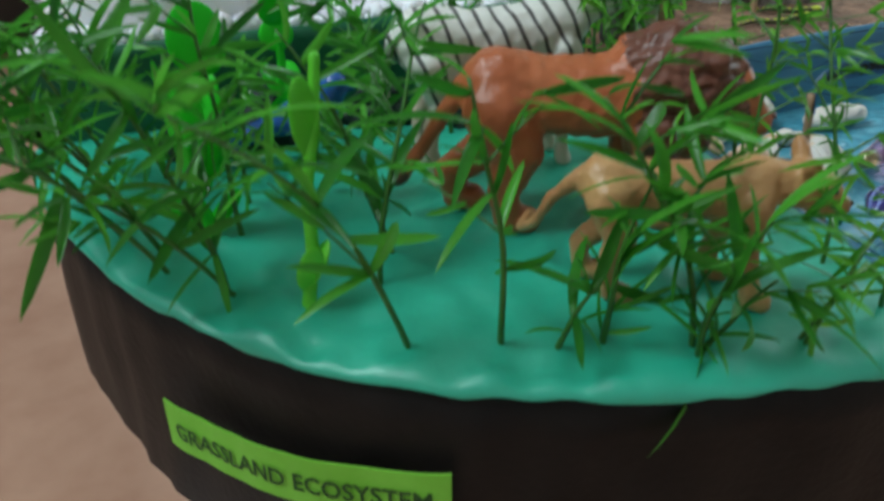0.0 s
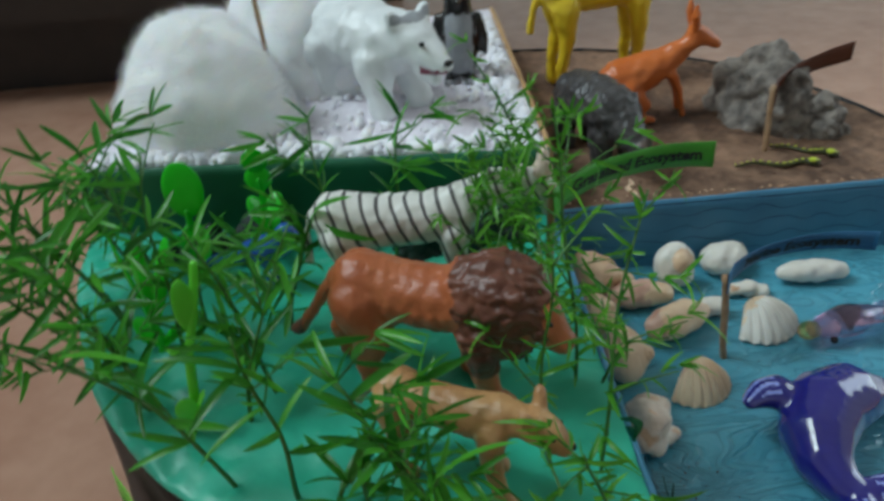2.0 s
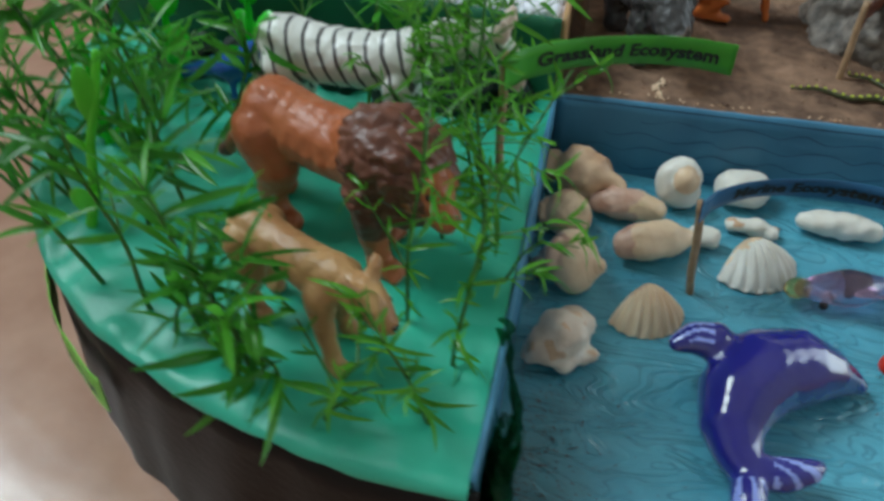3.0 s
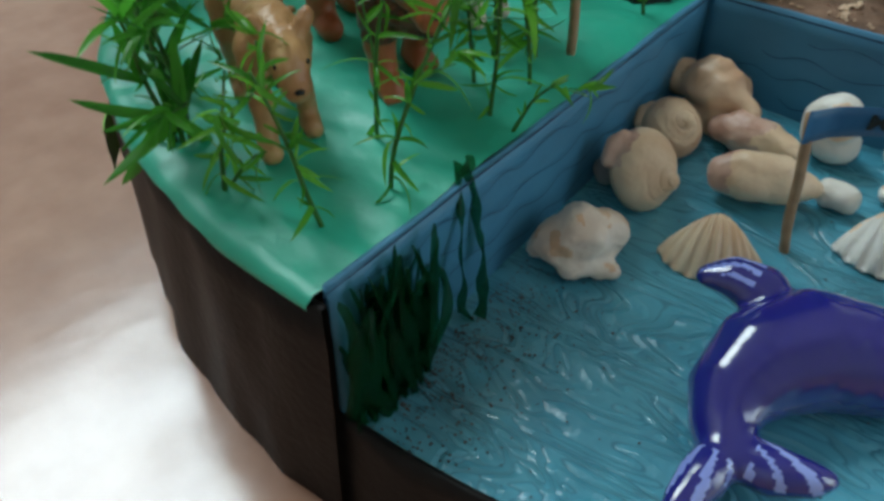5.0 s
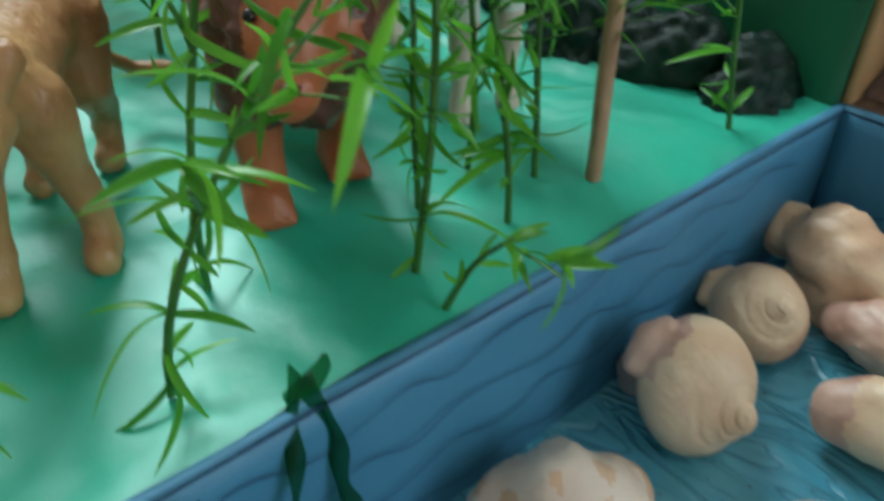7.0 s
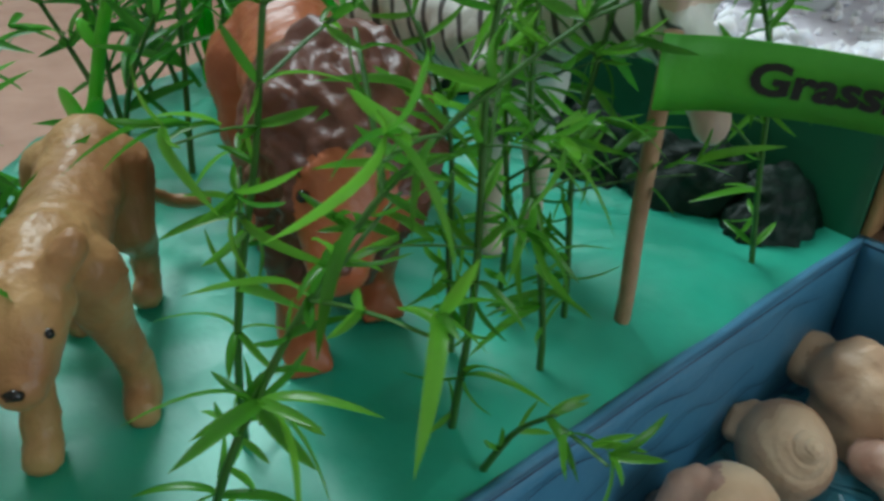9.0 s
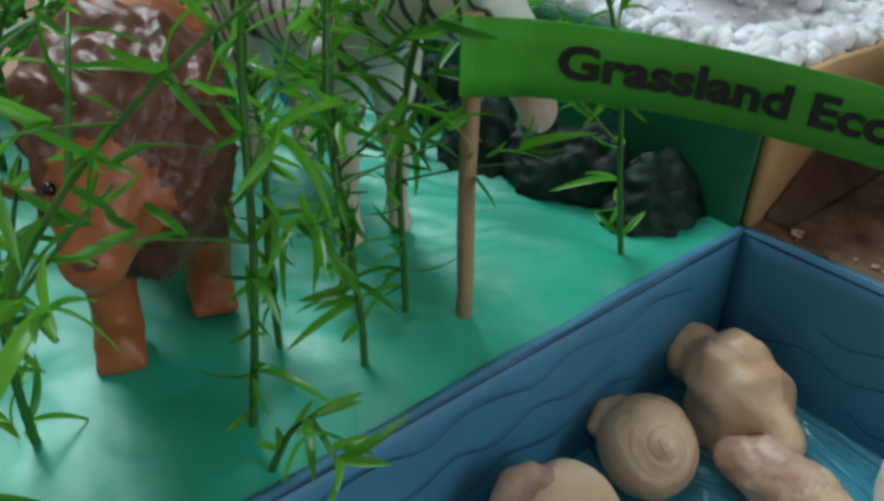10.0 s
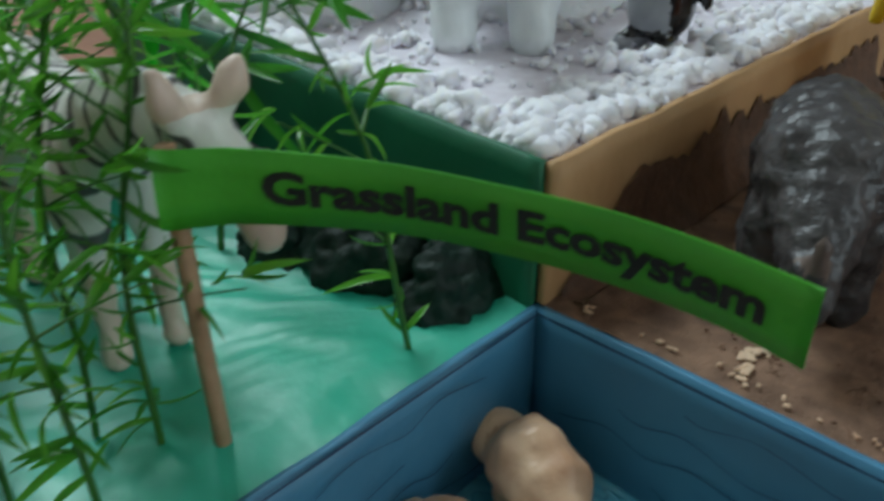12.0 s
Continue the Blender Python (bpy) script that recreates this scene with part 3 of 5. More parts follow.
bm = bmesh.new()
prev = None
for i in range(41):
    s = i / 40
    k = 0.0004 * noise.noise(Vector((s * 9, 0, 0)))
    row = [bm.verts.new(on_rim(s, z, o + k)) for z, o in ((0.0420, 0.0018), (0.0420, 0.0022), (0.0550, 0.0022), (0.0550, 0.0018))]
    if prev:
        for q in range(4):
            bm.faces.new((prev[q], row[q], row[(q + 1) % 4], prev[(q + 1) % 4]))
    prev = row
bmesh.ops.recalc_face_normals(bm, faces=bm.faces)
strip = part("name_label", bm, M_LABEL, board, "lime paper strip with printed capitals", smooth=False)
tb, wide = text_bm("GRASSLAND ECOSYSTEM", 0.0062, 0.00012)
for v in tb.verts:
    v.co = on_rim(0.05 + 0.9 * v.co.x / wide, 0.0462 + v.co.y, 0.0026 + 0.0004 * noise.noise(Vector((0.05 + 0.9 * v.co.x / wide * 9, 0, 0))))
part("lettering", tb, M_PRINT_G, strip, smooth=False)


def bezier2(p0, p1, p2, t):
    return p0 * (1 - t) ** 2 + p1 * 2 * t * (1 - t) + p2 * t * t


def flag(base, top, p2, mid, zc, high, material, label, words="", span=(0.14, 0.93), droop=0.0, size=0.0056, stick_r=0.0012, rise=0.0):
    """A paper strip glued round a thin stick and bowing out from it; words run along the strip."""
    base, top = Vector(base), Vector(top)
    root = empty_thing("flag", Matrix.Translation(base), label, "flag", "name flags")
    inv = Matrix.Translation(-base)
    bm = bmesh.new()
    rings = []
    for i in range(13):
        t = i / 12
        c = base.lerp(top, t) + Vector((0.0004 * noise.noise(Vector((t * 3, 1, base.x * 50))), 0, 0))
        r = stick_r * (1.0 if i else 0.7) * (1 + 0.06 * noise.noise(Vector((t * 8, 3, 1))))
        rings.append([bm.verts.new(inv @ (c + Vector((r * math.cos(k * math.pi / 5), r * math.sin(k * math.pi / 5), 0)))) for k in range(10)])
    for p, q in zip(rings, rings[1:]):
        for k in range(10):
            bm.faces.new((p[k], p[(k + 1) % 10], q[(k + 1) % 10], q[k]))
    bm.faces.new(rings[-1])
    part("stick", bm, M_STICK, root)
    p0 = Vector((top.x, top.y, 0))
    p2v, mv = Vector((*p2, 0)), Vector((*mid, 0))
    p1 = mv * 2 - (p0 + p2v) * 0.5

    def at(t, u, out):
        c = bezier2(p0, p1, p2v, t)
        tan = (p1 - p0) * (2 * (1 - t)) + (p2v - p1) * (2 * t)
        tan.normalize()
        nrm = Vector((tan.y, -tan.x, 0))
        w = 0.0005 * noise.noise(Vector((t * 5, u, base.y * 30)))
        lean = 0.0010 * u * math.sin(t * 3.0)
        return inv @ (c + nrm * (0.0016 * (1 - min(1, max(0, t) * 12)) + out + w + lean) + Vector((0, 0, zc - droop * t * t + rise * (1 - t) ** 2 + u * high / 2)))

    bm = bmesh.new()
    n = 40
    ts = [-0.018 + 1.018 * i / n for i in range(n + 1)]
    fr = [[bm.verts.new(at(t, u, 0.0002)) for u in (-1, -0.33, 0.33, 1)] for t in ts]
    bk = [[bm.verts.new(at(t, u, -0.0001)) for u in (-1, -0.33, 0.33, 1)] for t in ts]
    for i in range(n):
        for k in range(3):
            bm.faces.new((fr[i][k], fr[i + 1][k], fr[i + 1][k + 1], fr[i][k + 1]))
            bm.faces.new((bk[i][k + 1], bk[i + 1][k + 1], bk[i + 1][k], bk[i][k]))
        bm.faces.new((fr[i][3], fr[i + 1][3], bk[i + 1][3], bk[i][3]))
        bm.faces.new((fr[i + 1][0], fr[i][0], bk[i][0], bk[i + 1][0]))
    bm.faces.new((fr[n][0], fr[n][1], fr[n][2], fr[n][3], bk[n][3], bk[n][2], bk[n][1], bk[n][0]))
    bm.faces.new((fr[0][3], fr[0][2], fr[0][1], fr[0][0], bk[0][0], bk[0][1], bk[0][2], bk[0][3]))
    paper = part("paper_strip", bm, material, root)
    if words:
        tb, wide = text_bm(words, size, 0.00021)
        for v in tb.verts:
            t = span[0] + (span[1] - span[0]) * v.co.x / wide
            v.co = at(t, (v.co.y - size * 0.30) / (high / 2), 0.00045)
        part("lettering", tb, M_PRINT, paper, smooth=False)
    return root


flag((-0.0100, -0.0562, GRASS_Z - 0.002), (-0.0102, -0.0566, 0.1292), (0.0498, -0.0250), (0.0185, -0.0345), 0.1232, 0.0094, M_FLAG_G,
     "green paper flag printed Grassland Ecosystem on a thin stick", "Grassland Ecosystem", (0.13, 0.93), droop=0.0054, rise=0.0013)
flag((0.0510, -0.0545, 0.053), (0.0462, -0.0550, 0.0905), (0.1035, -0.041), (0.0720, -0.0395), 0.0885, 0.0075, M_FLAG_B,
     "blue paper flag printed Marine Ecosystem on a thin stick", "Marine Ecosystem", (0.2, 0.92), droop=0.0, size=0.0052)
flag((0.0960, 0.0320, SAND_Z - 0.001), (0.0968, 0.0360, 0.1130), (0.141, 0.060), (0.1150, 0.0545), 0.1085, 0.0085, M_FLAG_R,
     "dark brown paper flag on a thin stick in the sand", droop=-0.007)
bm = bmesh.new()
limb(bm, [(-0.0995, 0.047, 0.106, 0.0011), (-0.104, 0.050, 0.20, 0.0011)], step=0.9, sub=1)
thing("stick", bm, M_STICK, "thin pale stick standing up between the cotton mounds", "stick")

# ---- toy animals, each one moulded piece; lengths in millimetres, nose along +x ----


def legs(bm, pts):
    for s in (-1, 1):
        limb(bm, [(x, y * s, z, r) for x, y, z, r in pts])


def lion_toy():
    bm = bmesh.new()
    limb(bm, [(-22, 0, 33, 8.6), (-12, 0, 30.5, 9.0), (0, 0, 30, 9.4), (11, 0, 31, 10.0)])
    limb(bm, [(9, 0, 33, 10.4), (14, 0, 34, 11.8), (19, 0, 33, 11.4), (22, 0, 30, 9.4)])
    limb(bm, [(12, 0, 20, 6.5), (16, 0, 22, 8.2), (19, 0, 20, 6.0)])
    limb(bm, [(22, -1.5, 34, 8.0), (26, -2.6, 32, 6.4), (30, -3.8, 28, 4.6), (33, -4.6, 25.5, 3.6)])
    for s in (-1, 1):
        ball(bm, 22, 6.4 * s - 1.5, 39.5, 2.4)
        ball(bm, 28, 3.6 * s - 3.2, 29, 2.8)
        ball(bm, 27.5, 3.4 * s - 2.8, 34.6, 1.9)
    for s, dx in ((-1, 4), (1, -8)):
        limb(bm, [(x + (dx if z < 16 else 0), y * s, z, r) for x, y, z, r in [(-22, 4.8, 29, 8.2), (-18, 5.6, 20, 6.2), (-25, 5.8, 10, 3.8), (-23.5, 5.8, 3.6, 3.6), (-19.5, 5.8, 2.8, 3.4)]])
    for s, dx in ((-1, 0), (1, -9)):
        limb(bm, [(x + dx * k, y * s, z, r) for x, y, z, r, k in [(11, 5.4, 25, 6.2, 0), (12, 6.2, 16, 4.4, 0.4), (14, 6.2, 7, 3.3, 0.8), (14.5, 6.2, 3.3, 3.5, 1), (17.5, 6.2, 2.8, 3.4, 1)]])
        for toe in (-1, 0, 1):
            ball(bm, 20.0 + dx, 6.2 * s + toe * 2.1, 1.9, 1.5, sub=1)
    limb(bm, [(-29, 0, 33, 2.8), (-33, 0, 28, 2.0), (-38, 0.5, 20, 1.7), (-42, 1, 14, 1.8), (-45, 1.4, 10.5, 2.4)])
    bm = moulded(scaled(bm, MM), 0.0007, 4)

    def mane(c):
        x, z = c.x / MM, c.z / MM
        face = x > 23.5 and ((c.y / MM + 3) / 5.6) ** 2 + ((z - 29.5) / 7.6) ** 2 < 1
        return x > 6.5 + 0.18 * (30 - z) + 1.0 * math.sin(z * 0.9) and z > 13 and not face and x < 30.5

    bm.normal_update()
    for v in bm.verts:
        if mane(v.co):
            x, y, z = v.co / MM
            along, across = -0.75 * x - 0.66 * z, 0.66 * x - 0.75 * z
            phi = math.atan2(y, z - 27) + 0.16 * noise.noise(Vector((x * 0.22, y * 0.22, z * 0.22)))
            v.co += v.normal * (0.0013 * noise.noise(Vector((along * 0.16, phi * 9.0 + along * 0.12, 1.0))) + 0.0007 * noise.noise(Vector((x * 0.5, y * 0.5, z * 0.5))))
    rough_up(bm, 0.0004, 260, 2)
    paint(bm, [(0, lambda c: True), (1, mane), (1, lambda c: c.x < -0.0425)])
    for s in (-1, 1):
        for v in ball(bm, 0.0302, 0.0040 * s - 0.0036, 0.0324, 0.0008, sub=1):
            for fc in v.link_faces:
                fc.material_index = 2
    for v in ball(bm, 0.0361, -0.0052, 0.0268, 0.0007, 0.0014, 0.0009, 1):
        for fc in v.link_faces:
            fc.material_index = 1
    return bm


def lioness_toy():
    bm = bmesh.new()
    limb(bm, [(-20, 0, 26, 6.0), (-8, 0, 25, 5.8), (4, 0, 25, 6.2), (11, 0, 26.5, 6.0)])
    limb(bm, [(11, 0, 27, 5.6), (17, 0, 27, 4.6), (21, 0, 26.5, 4.4)], flat=0.9)
    limb(bm, [(20, 0, 27, 4.9), (24, 0, 25.5, 4.2), (26.2, 0, 23.4, 3.3), (27.8, 0, 22.6, 2.8)])
    for s in (-1, 1):
        limb(bm, [(20.5, 3.4 * s, 30.2, 1.9), (19.5, 5.0 * s, 32.4, 2.0), (19.3, 5.6 * s, 33.4, 1.4)], flat=1.0)
    for s, dx in ((-1, 3), (1, -3)):
        limb(bm, [(x + (dx if z < 15 else 0), y * s, z, r) for x, y, z, r in [(-19, 3.8, 24, 5.4), (-16, 4.6, 16, 3.8), (-21.5, 4.6, 9, 2.4), (-20.5, 4.6, 3, 2.4), (-17, 4.6, 2.2, 2.5)]])
    for s, dx in ((-1, 0), (1, -7)):
        limb(bm, [(x + (dx if z < 10 else dx * 0.4 if z < 20 else 0), (y + (1.8 if s > 0 and z < 10 else 0)) * s, z, r) for x, y, z, r in [(10, 3.8, 24, 4.6), (10, 4.6, 15, 3.0), (12, 4.6, 7, 2.4), (13, 4.6, 2.8, 2.6), (15.5, 4.6, 2.2, 2.6)]])
    limb(bm, [(-25, 0, 27, 2.0), (-31, 2, 21, 1.5), (-35, 5, 13, 1.3), (-38, 9, 9.5, 1.2), (-36, 14, 10.5, 1.4)])
    bm = moulded(scaled(bm, MM), 0.00075, 3)
    rough_up(bm, 0.0003, 300, 5)
    rough_up(bm, 0.00018, 900, 6)
    for s in (-1, 1):
        for v in ball(bm, 0.0258, 0.0030 * s, 0.0268, 0.0007, sub=1):
            for fc in v.link_faces:
                fc.material_index = 1
    for v in ball(bm, 0.0303, 0, 0.0232, 0.0008, 0.0012, 0.0007, 1):
        for fc in v.link_faces:
            fc.material_index = 1
    return bm


def zebra_toy():
    bm = bmesh.new()
    limb(bm, [(-25, 0, 36, 8.2), (-14, 0, 34, 8.4), (0, 0, 34.5, 8.2), (11, 0, 37, 7.2)])
    limb(bm, [(11, 0, 39, 6.6), (21, 1, 42, 5.8), (31, 3, 43, 4.8)], flat=0.78)
    limb(bm, [(33, 3.5, 42.5, 4.8), (36, 5, 39, 4.4), (38, 6.5, 34, 3.4), (39, 7.5, 30.5, 3.0)], flat=0.9)
    for s in (-1, 1):
        limb(bm, [(34.5, 2.4 * s + 3, 45, 1.9), (36, 4.0 * s + 3, 48.5, 2.3), (36.5, 5.0 * s + 3, 51.5, 1.1)])
    limb(bm, [(12, 0, 45, 1.3), (20, 0, 48, 1.5), (30, 3, 48.0, 1.3)])
    legs(bm, [(-24, 4.5, 32, 6.6), (-21.5, 5, 23, 4.0), (-25.5, 5, 14, 2.3), (-25, 5, 5, 2.0), (-24, 5, 1.8, 2.6)])
    legs(bm, [(9, 4.5, 31, 5.2), (9.5, 4.8, 21, 3.0), (10, 4.8, 12, 2.2), (10, 4.8, 4.5, 1.9), (10.8, 4.8, 1.8, 2.5)])
    limb(bm, [(-32, 0, 38, 1.6), (-35, 0, 31, 1.2), (-35.5, 0, 21, 1.7)])
    bm = moulded(scaled(bm, MM), 0.00085, 3)
    rough_up(bm, 0.0005, 300, 8)
    paint(bm, [(0, lambda c: True), (1, lambda c: c.x > 0.034 and c.z < 0.037), (1, lambda c: c.z < 0.019 + 0.002 * math.sin(c.x * 900)), (1, lambda c: c.z > 0.0462 and c.x > 0.0325)])
    for s in (-1, 1):
        for v in ball(bm, 0.0378, 0.0055 + 0.0040 * s, 0.0390, 0.0009, sub=1):
            for fc in v.link_faces:
                fc.material_index = 2
    return bm


thing("toy_lion", lion_toy(), [M_LION, M_MANE, M_EYE], "orange-brown toy lion with a dark mane on the grass paper", "toy animal", "toy animals", pose(-0.0448, -0.0855, GRASS_Z, 0, 0, -21))
thing("toy_lioness", lioness_toy(), [M_LIONESS, M_EYE], "tan toy lioness standing on the grass paper", "toy animal", "toy animals", pose(-0.0430, -0.1205, GRASS_Z, 0, 0, -28) @ Matrix.Diagonal((0.88, 0.92, 0.95, 1)))
thing("toy_zebra", zebra_toy(), [M_ZEBRA, M_MUZZLE, M_EYE], "white toy zebra with dark stripes on the grass paper", "toy animal", "toy animals", pose(-0.0475, -0.0515, GRASS_Z, 0, 0, -4))


def bear_toy():
    bm = bmesh.new()
    limb(bm, [(-26, 0, 27, 14), (-6, 0, 28, 15.5), (10, 0, 28, 13)])
    limb(bm, [(12, 0, 31, 11.5), (22, 0, 32.5, 9.8)])
    limb(bm, [(24, 0, 33.5, 9.6), (31, 0, 31, 7.2), (38, 0, 27.5, 4.8), (41, 0, 26.5, 3.9)])
    limb(bm, [(30, 0, 23, 4.6), (36, 0, 20.0, 3.0)])
    for s in (-1, 1):
        limb(bm, [(23, 7 * s, 40, 3.2), (22.5, 8 * s, 42.5, 2.8)])
    legs(bm, [(-24, 8.5, 22, 10), (-23, 9, 10, 7.5), (-21, 9, 4.2, 6)])
    legs(bm, [(10, 8.5, 22, 8.5), (12, 9, 11, 6.2), (15, 9, 4, 5.6)])
    bm = moulded(scaled(bm, MM), 0.0012, 4)
    rough_up(bm, 0.0009, 180, 4)
    paint(bm, [(0, lambda c: True), (1, lambda c: c.x > 0.0325 and 0.0222 < c.z < 0.0252), (3, lambda c: c.z > 0.0405 and c.x > 0.0242)])
    for s in (-1, 1):
        for v in ball(bm, 0.0362, 0.0052 * s, 0.0345, 0.0012, sub=1):
            for fc in v.link_faces:
                fc.material_index = 2
    for v in ball(bm, 0.0443, 0, 0.0280, 0.0014, 0.0024, 0.0014, 1):
        for fc in v.link_faces:
            fc.material_index = 2
    return bm


def penguin_toy():
    bm = bmesh.new()
    limb(bm, [(0, 0, 9, 8), (0, 0, 20, 8.5), (0, 0, 29, 6.2), (1, 0, 37, 5.6)])
    limb(bm, [(5, 0, 37, 2.4), (10, 0, 36, 1.2)])
    for s in (-1, 1):
        limb(bm, [(0, 8 * s, 27, 2.4), (0, 10.5 * s, 18, 2.2), (-1, 11 * s, 11, 1.4)])
        limb(bm, [(2, 4 * s, 1.8, 2.8), (7, 5 * s, 1.4, 2.4)])
    bm = moulded(scaled(bm, MM), 0.001, 3)
    paint(bm, [(0, lambda c: True), (1, lambda c: c.x > 0.0035 and abs(c.y) < 0.0058 and 0.005 < c.z < 0.03), (1, lambda c: c.z < 0.0028)])
    return bm


def rhino_toy():
    bm = bmesh.new()
    limb(bm, [(-19, 0, 22, 11), (-6, 0, 23, 12.5), (8, 0, 23, 12)])
    limb(bm, [(10, 0, 24, 9.5), (18, 0, 20, 7.5), (26, 0, 15, 5.2), (31, 0, 13, 4.2)])
    limb(bm, [(30.5, 0, 16, 2.6), (33, 0, 21, 1.5), (33.5, 0, 25.5, 0.6)])
    limb(bm, [(25, 0, 19, 1.8), (26, 0, 22.5, 0.7)])
    for s in (-1, 1):
        limb(bm, [(14, 5.5 * s, 27, 2.2), (13, 7 * s, 31.5, 1.4)])
    legs(bm, [(-19, 6.5, 16, 6.5), (-18, 7, 7, 4.8), (-17, 7, 2.6, 4.8)])
    legs(bm, [(10, 6.5, 15, 6), (11, 7, 7, 4.6), (12, 7, 2.6, 4.6)])
    bm = moulded(scaled(bm, MM), 0.001, 3)
    bm.normal_update()
    for v in bm.verts:
        x, z = v.co.x / MM, v.co.z / MM
        if x < 14 and z > 8:
            v.co -= v.normal * 0.0008 * (1 - abs(math.sin((x + 0.25 * z) * 0.42))) ** 4
    rough_up(bm, 0.0009, 420, 3)
    paint(bm, [(0, lambda c: True), (1, lambda c: c.x > 0.029 and c.z > 0.018)])
    return bm


def camel_toy():
    bm = bmesh.new()
    limb(bm, [(-20, 0, 38, 8), (-6, 0, 38, 8.5), (10, 0, 38, 8)])
    limb(bm, [(-9, 0, 46, 6), (-9, 0, 52, 4)])
    limb(bm, [(6, 0, 46, 6), (6, 0, 52, 4)])
    limb(bm, [(14, 0, 38, 6), (24, 0, 38, 4.6), (30, 0, 48, 4), (32, 0, 58, 4)])
    limb(bm, [(32, 0, 60, 4.2), (40, 0, 58, 3), (43, 0, 57, 2.6)])
    legs(bm, [(-19, 5, 33, 5.5), (-18, 5.5, 22, 3.2), (-20, 5.5, 11, 2.2), (-19, 5.5, 2.4, 2.6), (-17, 5.5, 2.0, 2.6)])
    legs(bm, [(10, 5, 33, 5), (11, 5.5, 20, 3.0), (11, 5.5, 10, 2.2), (11, 5.5, 2.4, 2.5), (13, 5.5, 2.0, 2.5)])
    limb(bm, [(-27, 0, 40, 1.8), (-30, 0, 32, 1.4), (-31, 0, 25, 1.8)])
    bm = moulded(scaled(bm, MM), 0.001, 3)
    rough_up(bm, 0.0006, 260, 9)
    return bm


def kangaroo_toy():
    bm = bmesh.new()
    limb(bm, [(-16, 0, 18, 9.5), (-6, 0, 21, 9), (4, 0, 26, 6.5), (11, 0, 31, 4.4), (16, 0, 35, 4.0)])
    limb(bm, [(16, 0, 37, 4.6), (22, 0, 34.5, 3.4), (26, 0, 32, 2.2)])
    for s in (-1, 1):
        limb(bm, [(15, 2.6 * s, 41, 1.8), (14, 3.8 * s, 46, 2.2), (14, 4.2 * s, 51, 1.0)])
        limb(bm, [(-13, 6 * s, 15, 6.5), (-6, 7.5 * s, 9, 3.6), (-13, 7.5 * s, 3.2, 2.4), (-2, 7.5 * s, 2.0, 2.2)])
        limb(bm, [(6, 4 * s, 22, 2.6), (10, 4.5 * s, 14, 1.8), (12, 4 * s, 6, 1.4), (13, 4 * s, 2, 1.6)])
    limb(bm, [(-23, 0, 14, 5), (-32, 0, 7, 3), (-42, 0, 3, 1.6)])
    bm = moulded(scaled(bm, MM), 0.001, 3)
    rough_up(bm, 0.0006, 260, 11)
    return bm


thing("toy_polar_bear", bear_toy(), [M_BEAR, M_MOUTH, M_EYE, M_GREY], "white toy polar bear with open mouth on the snow sheet", "toy animal", "toy animals", pose(-0.0600, 0.0590, SNOW_Z - 0.001, 0, 0, -52))
thing("toy_penguin", penguin_toy(), [M_EYE, M_GREY], "black toy penguin with a grey belly on the snow sheet", "toy animal", "toy animals", pose(-0.0245, 0.0760, SNOW_Z, 0, 0, -95))
thing("toy_rhinoceros", rhino_toy(), [M_RHINO, M_HORN], "dark grey toy rhinoceros with folded hide on the sand", "toy animal", "toy animals", pose(0.0290, 0.0395, SAND_Z, 0, 0, -70) @ Matrix.Diagonal((0.95, 0.95, 0.97, 1)))
thing("toy_camel", camel_toy(), [M_YELLOW], "yellow plastic toy camel standing on the sand", "toy animal", "toy animals", pose(0.0500, 0.1180, SAND_Z, 0, 0, 10) @ Matrix.Diagonal((1.25, 1.25, 1.25, 1)))
thing("toy_kangaroo", kangaroo_toy(), [M_ORANGE], "orange plastic toy kangaroo crouching beside the rock", "toy animal", "toy animals", pose(0.0610, 0.0740, SAND_Z, 0, 0, -2))


def bird_toy():
    bm = bmesh.new()
    limb(bm, [(-8, 0, 12, 3.5), (0, 0, 14, 5.5), (6, 0, 17, 4.5), (9, 0, 22, 3.6)])
    limb(bm, [(11, 0, 22, 1.8), (14, 0, 21, 0.8)])
    limb(bm, [(-8, 0, 12, 3), (-17, 0, 8, 2.6), (-24, 0, 5, 2.2)], flat=1.5)
    for s in (-1, 1):
        limb(bm, [(1, 2.4 * s, 10, 1.2), (1, 2.6 * s, 1, 1.2), (4, 2.6 * s, 0.9, 1.0)])
    bm = moulded(scaled(bm, MM), 0.0008, 3)
    return bm


thing("toy_bird", bird_toy(), [M_BIRD], "small glossy blue toy bird among the leaves", "toy animal", "toy animals", pose(-0.1000, -0.0300, GRASS_Z, 0, 0, -20))


